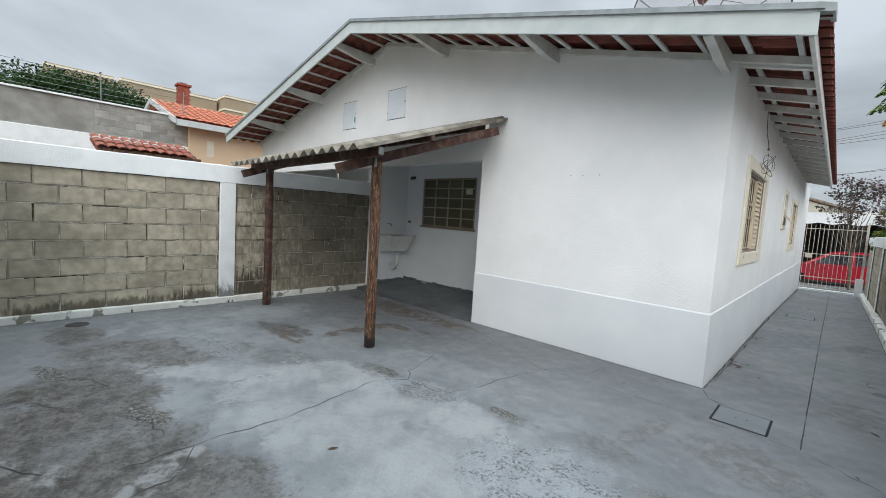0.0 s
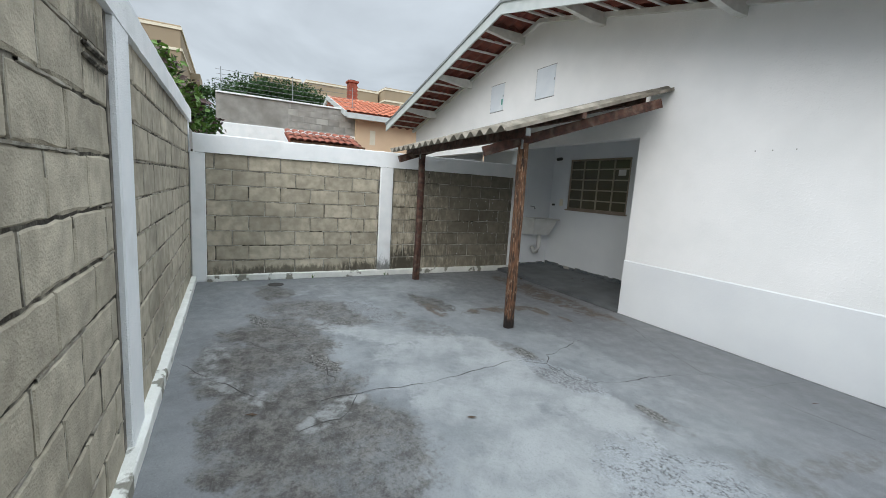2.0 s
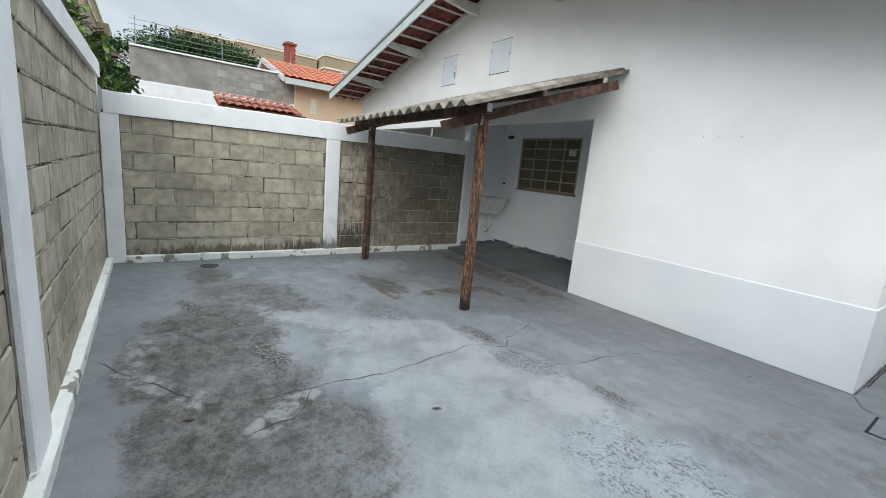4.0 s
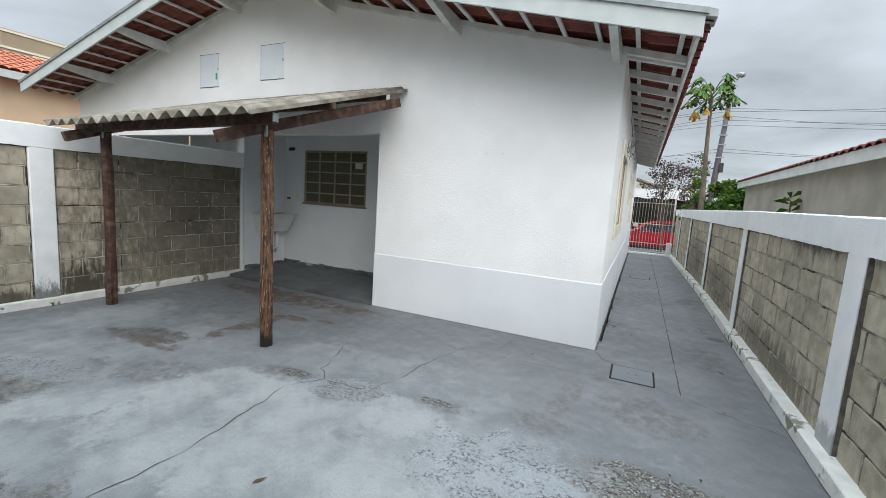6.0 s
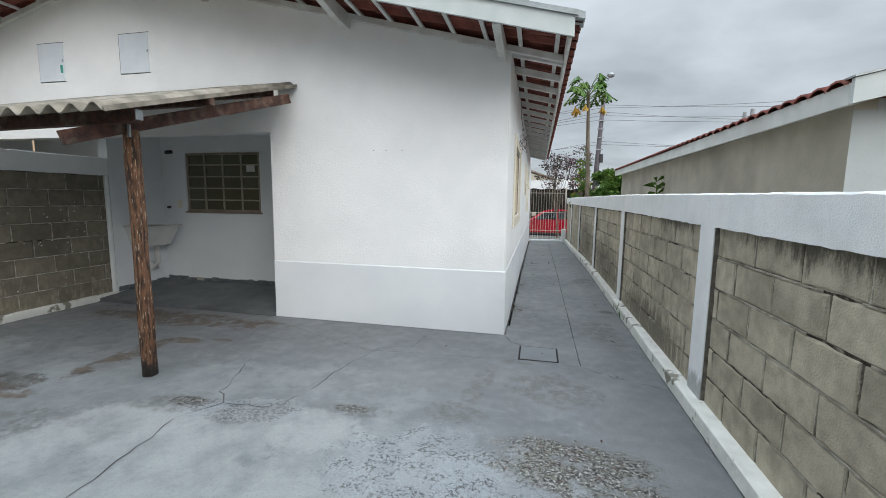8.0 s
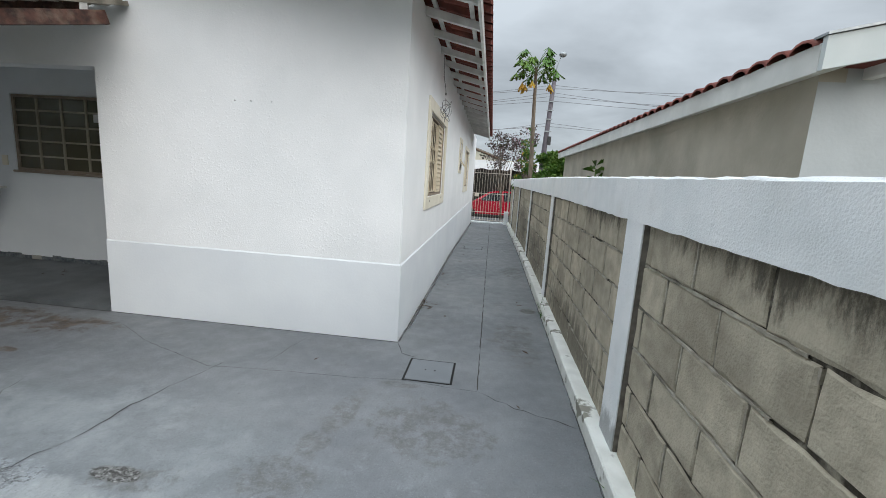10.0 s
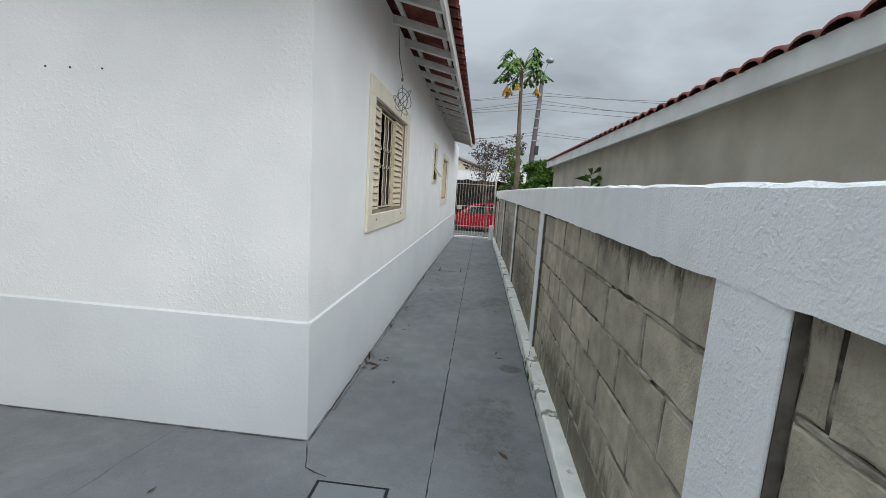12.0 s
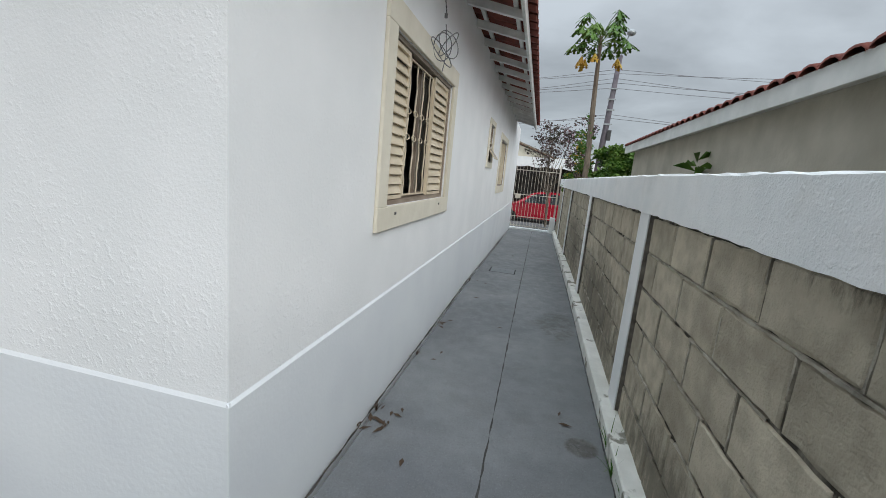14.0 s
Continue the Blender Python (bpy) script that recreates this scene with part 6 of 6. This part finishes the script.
def east_neighbour():
    h = tagged(empty("east_house", (2.0, 8.0, -0.3)), label="long stained beige house with white eave board and red tiles", category="house")
    xa, xe = -0.13, -0.26
    ya, yb = -3.85, 5.0
    part("wall", box(xa, xa + 0.15, ya + 0.0005, yb, 0.0, 2.50), NEIGH_WALL, h, "stained beige plaster wall")
    part("wall", box(xa + 0.0005, 8.0, ya - 0.0015, ya, 0.0, 2.42), PALE_BLUE, h, "pale end wall")
    part("wall", box(xa + 0.15, 8.0, yb - 0.15, yb, 0.0, 2.42), NEIGH_WALL, h)
    part("fascia", box(xe - 0.02, xe + 0.01, ya - 0.195, yb + 0.25, 2.42, 2.575, 0.003), WOOD_WHITE_LIGHT, h, "white eave board")
    part("soffit", box(xe + 0.011, xa - 0.001, ya - 0.19, yb + 0.2, 2.458, 2.470), WOOD_WHITE_LIGHT, h)
    # tiles: rows of half rounds ending proud of the board
    slope = 0.23
    bm = bmesh.new()
    y = ya - 0.08
    n = 6
    while y < yb + 0.3:
        for c in range(4):
            a0, a1 = c * 0.38, c * 0.38 + 0.42
            prev = None
            for i in range(n + 1):
                an = math.pi * i / n
                yy, zz = y - math.cos(an) * 0.10, math.sin(an) * 0.055
                cur = (bm.verts.new((xe - 0.05 + a0, yy, 2.542 + zz + a0 * slope + 0.02)), bm.verts.new((xe - 0.05 + a1, yy, 2.542 + zz + a1 * slope)),
                       bm.verts.new((xe - 0.05 + a0, yy, 2.525 + zz + a0 * slope + 0.02)))
                if prev:
                    bm.faces.new((prev[0], cur[0], cur[1], prev[1]))
                    bm.faces.new((prev[0], prev[2], cur[2], cur[0]))
                prev = cur
        y += 0.21
    tagged(part("tile_cover", bm, TILE, h, "red clay tile rows", True), kind="stuff")
    part("roof_deck", prism([(xe + 0.02, 2.57), (4.0, 2.57 + 4.2 * slope), (8.5, 2.60), (8.5, 2.52), (xe + 0.02, 2.50)], ya - 0.19, yb + 0.25), TILE, h)
    part("barge_board", prism([(xe - 0.02, 2.425), (4.0, 2.425 + 4.26 * slope), (4.0, 2.60 + 4.26 * slope), (xe - 0.02, 2.60)], ya - 0.235, ya - 0.20), FASCIA, h, "white barge board")
    part("end_soffit", prism([(xe + 0.02, 2.475), (4.0, 2.475 + 4.24 * slope), (4.0, 2.50 + 4.24 * slope), (xe + 0.02, 2.50)], ya - 0.198, ya - 0.001), WOOD_WHITE_LIGHT, h)
    part("flashing", prism([(xe - 0.03, 2.602), (4.0, 2.602 + 4.26 * slope), (4.0, 2.616 + 4.26 * slope), (xe - 0.03, 2.616)], ya - 0.25, ya - 0.14), METAL_GREY, h, "grey metal flashing")
    for x in (0.10, 1.9):
        zt = 2.47 + (x + 0.24) * slope
        part("purlin", box(x, x + 0.06, ya - 0.19, ya, zt - 0.11, zt, 0.004), WOOD_WHITE_LIGHT, h, "white purlin end")
    part("wall", prism([(xa + 0.15, 2.421), (8.0, 2.421), (4.0, 2.49 + 4.24 * slope), (xa + 0.15, 2.49 + 0.28 * slope)], ya - 0.0015, ya + 0.1499), PALE_BLUE, h, "pale gable end")
    for y in (3.1, 2.75):
        part("vent_pipe", tube([(2.0, y, 3.0), (2.0, y, 3.70)], 0.045, 8), METAL_GREY, h)


east_neighbour()


# ---- backgrounds to the west ----
def paint_flecks():
    """Flecks of white paint spattered over the block panel under the awning."""
    rnd = random.Random(8)
    bm = bmesh.new()
    for _ in range(46):
        y, z, r = rnd.gauss(4.35, 0.33), rnd.gauss(0.85, 0.30), rnd.uniform(0.004, 0.012)
        if not (2.7 < y < 4.8 and 0.15 < z < 1.6):
            continue
        vs = [bm.verts.new((XW - 0.0235, y + r * rnd.uniform(0.5, 1.2) * math.cos(a), z + r * rnd.uniform(0.4, 1.0) * math.sin(a))) for a in [2 * math.pi * k / 6 for k in range(6)]]
        bm.faces.new(vs)
    tagged(part("paint_fleck", bm, WHITE_SMOOTH, bpy.data.objects["wall_west"]), kind="stuff")


paint_flecks()


def west_yard():
    global GREY_PANEL
    w = tagged(empty("grey_boundary_wall", (-15.0, 0.0, -0.3)), label="tall weathered grey block wall with a whitewashed lower half in the next yard", category="wall")
    part("upper_wall", box(-0.2, -0.008, -0.05, 4.3, 3.34, 4.20, 0.01), GREY_WALL, w, "grey blockwork")
    GREY_PANEL = (w, (-0.004, 2.05), (0, 1), (1, 0), 2.24, 3.34, 4.20, 77, 0.1, GREY_WALL)
    part("lower_wall", box(-0.2, 0.04, -0.05, 4.3, 0.0, 3.338, 0.01), WALL_PAINT, w, "whitewashed lower part")
    part("capping", box(-0.23, 0.05, -0.05, 4.3, 4.202, 4.25, 0.005), WALL_PAINT, w)
    for i in range(5):
        z = 4.35 + i * 0.14
        part("wire", tube([(-0.1, -0.05, z), (-0.1, 2.2, z - 0.02), (-0.1, 4.3, z)], 0.006, 4), WIRE, w)
    for y in (0.1, 2.2, 4.2):
        part("wire_post", tube([(-0.1, y, 4.25), (-0.1, y, 5.0)], 0.012, 5), METAL_GREY, w)
    s = tagged(empty("tiled_shed", (-13.0, 2.9, -0.38)), label="small lean-to roof of red clay tiles against the white wall", category="shed")
    bm = bmesh.new()
    y = -1.0
    while y < 1.0:
        prev = None
        for c in range(3):
            prev = None
            for i in range(7):
                an = math.pi * i / 6
                yy, zz = y - math.cos(an) * 0.10, math.sin(an) * 0.06
                xa_, xb_ = 0.5 - 0.42 * c, 0.5 - 0.42 * (c + 1) - 0.04
                za, zb = 2.86 + 0.13 * c + zz + 0.02, 2.86 + 0.13 * (c + 1) + zz
                cur = (bm.verts.new((xa_, yy, za)), bm.verts.new((xb_, yy, zb)))
                if prev:
                    bm.faces.new((prev[0], cur[0], cur[1], prev[1]))
                prev = cur
        y += 0.205
    tagged(part("tile_cover", bm, TILE_SHED, s, "red clay tile rows", True), kind="stuff")
    part("edge_board", box(0.40, 0.44, -1.08, 1.08, 2.74, 2.87), OLD_WOOD, s)
    part("deck", prism([(0.42, 2.80), (-0.9, 3.2), (-0.9, 3.14), (0.42, 2.74)], -1.08, 1.08), TILE_SHED, s)
    part("support", box(-0.9, 0.36, -1.1, 1.1, 0, 2.74, 0.01), PEACH, s)


west_yard()


def orange_house():
    h = tagged(empty("orange_roof_house", (-16.0, 8.0, -0.3)), label="peach-coloured house with an orange tile roof and a brick chimney", category="house")
    # gable wall looks south, eave towards the yard
    apex, eave_x = (-1.45, 5.02), 1.55
    sl = (5.02 - 4.06) / (eave_x + 1.45)
    part("wall", prism([(1.15, 0.0), (1.15, 4.05), (-1.45, 4.85), (-4.4, 3.9), (-4.4, 0.0)], -3.7, 8.0), PEACH, h, "peach plaster walls")
    bm = bmesh.new()
    y = -4.1
    while y < 8.3:
        for c in range(9):
            prev = None
            for i in range(5):
                an = math.pi * i / 4
                yy, zz = y - math.cos(an) * 0.11, math.sin(an) * 0.05
                a0, a1 = 0.34 * c, 0.34 * (c + 1) + 0.03
                cur = (bm.verts.new((eave_x - a0, yy, 4.08 + a0 * sl + zz + 0.02)), bm.verts.new((eave_x - a1, yy, 4.08 + a1 * sl + zz)))
                if prev:
                    bm.faces.new((prev[0], cur[0], cur[1], prev[1]))
                prev = cur
        y += 0.225
    tagged(part("tile_cover", bm, TILE_FAR, h, "orange clay tile rows", True), kind="stuff")
    part("roof_deck", prism([(eave_x, 4.06), (-1.45, 5.02), (-4.8, 3.95), (-4.8, 3.85), (-1.45, 4.90), (eave_x, 3.98)], -4.15, 8.3), TILE_FAR, h)
    part("barge_board", prism([(eave_x + 0.05, 4.10), (-1.45, 5.08), (-1.45, 4.90), (eave_x + 0.05, 3.92)], -4.22, -4.16), FASCIA, h, "white barge board")
    part("barge_board", prism([(-4.85, 3.98), (-1.45, 5.08), (-1.45, 4.90), (-4.85, 3.80)], -4.22, -4.16), FASCIA, h)
    part("fascia", box(eave_x, eave_x + 0.04, -4.15, 8.3, 3.88, 4.06), FASCIA, h, "white eave board")
    ch = part("chimney", box(-4.22, -3.84, -2.75, -2.37, 3.9, 6.28, 0.01), BRICK_RED, h, "red brick chimney")
    bm = bmesh.new()
    for c in range(22):
        z = 4.35 + c * 0.086
        for i in range(2):
            o = 0.0 if c % 2 else 0.095
            add_box(bm, -3.84, -3.832, -2.748 + i * 0.19 + o * 0.5, -2.748 + i * 0.19 + o * 0.5 + 0.175, z, z + 0.072)
            add_box(bm, -4.218 + i * 0.19 + o * 0.5, -4.218 + i * 0.19 + o * 0.5 + 0.175, -2.758, -2.75, z, z + 0.072)
    tagged(part("brick_courses", bm, BRICK_RED, ch), kind="stuff")
    part("flue", box(-4.15, -3.91, -2.68, -2.44, 6.372, 6.42), DARK, ch, "dark flue opening")
    part("chimney_cap", box(-4.28, -3.78, -2.81, -2.31, 6.28, 6.37, 0.01), BRICK_RED, ch)
    part("vent", box(1.151, 1.16, -3.2, -3.0, 3.1, 3.6), CREAM_PLASTER, h)


orange_house()


def apartment_building(name, x, y0, y1, z0, top, label, depth=14, storeys=4, face="e"):
    b = tagged(empty(name, (x, (y0 + y1) / 2, z0)), label=label, category="building")
    w = (y1 - y0) / 2
    part("wall", box(-depth, 0, -w, w, 0, top, 0.05), APT, b, "tan rendered wall")
    part("parapet_band", box(-depth - 0.08, 0.08, -w - 0.08, w + 0.08, top - 0.35, top - 0.15), APT_BAND, b, "cream band")
    part("parapet_band", box(-depth - 0.08, 0.08, -w - 0.08, w + 0.08, top - 1.9, top - 1.7), APT_BAND, b)
    n = max(1, int((y1 - y0) / 5.5))
    for s in range(storeys):
        z = top - 3.25 - s * 2.8
        if z < 0:
            break
        for i in range(n):
            y = -w + (i + 0.5) * (2 * w) / n
            win = part("window", box(0.0, 0.06, y - 0.75, y + 0.75, z, z + 1.25), APT_BAND, b, "pale window frame")
            for k in (-0.34, 0.34):
                part("pane", box(0.061, 0.08, y + k - 0.28, y + k + 0.28, z + 0.12, z + 1.13), GLASS_DARK, win)
    return b


apartment_building("apartment_building", -60, 9.5, 19.5, -0.3, 14.9, "tan apartment block with cream bands beyond the trees")
apartment_building("apartment_building", -58, 19.8, 44, -0.3, 15.2, "long tan apartment block with cream bands")
apartment_building("apartment_building", -62, 3.4, 9.2, -0.3, 15.2, "tan apartment block half hidden by trees")
tower = apartment_building("apartment_building", -40, -22, -2.9, -0.3, 12.9, "near tan apartment block with cream bands", depth=30)
for z in (4.5, 7.3, 10.1):
    part("balcony", box(-12, -8, 9.55, 10.4, z, z + 1.0, 0.02), APT, tower, "tan balcony")

make_tree("background_tree", (-36, 3.7, -0.32), 8.6, 4.6, LEAF_DARK, "broad dark green tree beyond the neighbours' wall", 31, 0.3, 90, 480, 0.22, 0.72)
make_tree("background_tree", (-28, 0.1, -0.32), 6.9, 1.7, LEAF_DARK, "small green tree behind the grey wall", 32, 0.15, 20, 160, 0.22, 0.45)
make_tree("background_tree", (-9.4, -1.35, -0.32), 4.25, 1.25, LEAF_BUSH, "leafy green bush leaning over the south fence", 33, 0.08, 34, 230, 0.17, 0.40, extra=(LEAF_PURPLE, 0.25, 1.0))
make_tree("background_tree", (-12.5, -1.3, -0.3), 4.1, 1.2, LEAF, "shrubby tree with brownish leaf tips", 34, 0.08, 24, 170, 0.14, 0.40, extra=(LEAF_PURPLE, 0.4, 1.0))

# the south fence goes on into the next yard
tagged(part("wall_south_neighbour", box(-15.0, XW - 0.22, YS - 0.17, YS - 0.03, -0.3, 1.98), GREY_WALL), kind="structure")



def weed(x, y, size, seed, dry=False):
    rnd = random.Random(seed)
    t = tagged(empty("weed", (x, y, fall(y)), rnd.uniform(0, 6)), label="dry brown weed in a crack at the wall's foot" if dry else "small green grass tuft growing beside the kerb", category="weed", group="weeds along the passage")
    for k in range(9 if not dry else 14):
        a = rnd.uniform(0, 6.28)
        lean = rnd.uniform(0.2, 0.9)
        L = size * rnd.uniform(0.6, 1.2)
        d, up = Vector((math.cos(a), math.sin(a), 0)), Vector((0, 0, 1))
        w = Vector((-math.sin(a), math.cos(a), 0)) * 0.004
        bm = bmesh.new()
        pts = [(d * L * lean * q ** 1.5 + up * L * (q - 0.45 * lean * q * q)) for q in (0, 0.35, 0.7, 1.0)]
        rows = [(bm.verts.new(p - w * (1 - q)), bm.verts.new(p + w * (1 - q))) for p, q in zip(pts, (0, 0.2, 0.5, 0.9))]
        for p, q in zip(rows, rows[1:]):
            bm.faces.new((p[0], p[1], q[1], q[0]))
        part("blade", bm, DRY_LEAF if dry else LEAF, t)


DRY_LEAF = surf("dry_leaf", (0.045, 0.028, 0.018), (0.11, 0.07, 0.04), 20, rough=0.9, bump=0)
for i, (x, y, s, dry) in enumerate(((0.62, 5.65, 0.16, False), (0.63, 5.85, 0.20, False), (0.635, 5.45, 0.12, False), (0.64, 3.1, 0.10, False), (0.635, 2.6, 0.14, False), (-0.665, 5.76, 0.07, True), (-0.66, 6.57, 0.05, True),
                                    (-0.66, 9.02, 0.06, True), (-5.30, 4.55, 0.06, True), (XW + 0.06, 1.35, 0.07, False), (XW + 0.07, 2.45, 0.08, False))):
    weed(x, y, s, 70 + i, dry)


def litter(x, y, seed, n, name="dry_leaf"):
    """A few curled dry leaves and twigs."""
    rnd = random.Random(seed)
    for k in range(n):
        px, py = x + rnd.uniform(-0.12, 0.12), y + rnd.uniform(-0.12, 0.12)
        t = tagged(empty(name, (px, py, floor_z(px, py) + 0.003), rnd.uniform(0, 6.28)), label="curled brown dry leaf lying on the concrete", category="leaf", group="dry leaves on the floor")
        L = rnd.uniform(0.018, 0.045)
        bm = bmesh.new()
        pts = [(-L, 0, 0), (-L * 0.3, L * 0.35, 0.004), (L, 0, 0.006), (-L * 0.2, -L * 0.35, 0.005)]
        v = [bm.verts.new(p) for p in pts]
        bm.faces.new((v[0], v[1], v[2])); bm.faces.new((v[0], v[2], v[3]))
        part("blade", bm, DRY_LEAF, t)


def floor_z(x, y):
    return 0.045 + (y - YG) * 0.06 if (x < XP and y > YG) else fall(y)


for i, (x, y, n) in enumerate(((-0.64, 5.7, 16), (-0.6, 6.6, 3), (-0.65, 7.3, 6), (-0.2, 7.45, 1), (-0.45, 9.1, 2), (-4.75, 5.35, 5), (-5.6, 4.4, 4), (0.45, 4.6, 1), (0.3, 3.7, 1), (-1.2, 4.2, 1), (-0.3, 5.4, 1), (0.4, 6.1, 2),
                               (-1.9, 1.6, 1), (-2.6, 0.4, 1), (-0.1, 2.7, 2), (-0.2, 11.5, 3), (-0.5, 8.2, 1))):
    litter(x, y, 90 + i, n)
tagged(part("floor_drain", tube([(-5.76, 0.83, 0.0), (-5.76, 0.83, 0.004)], 0.10, 20), CRACK), label="dark round floor drain cover near the block wall", category="drain")

# ---- pieces of the fences ----
for args in PANELS:
    lay_blocks(*args)
    mortar_beds(*args)
lay_blocks(*GREY_PANEL)
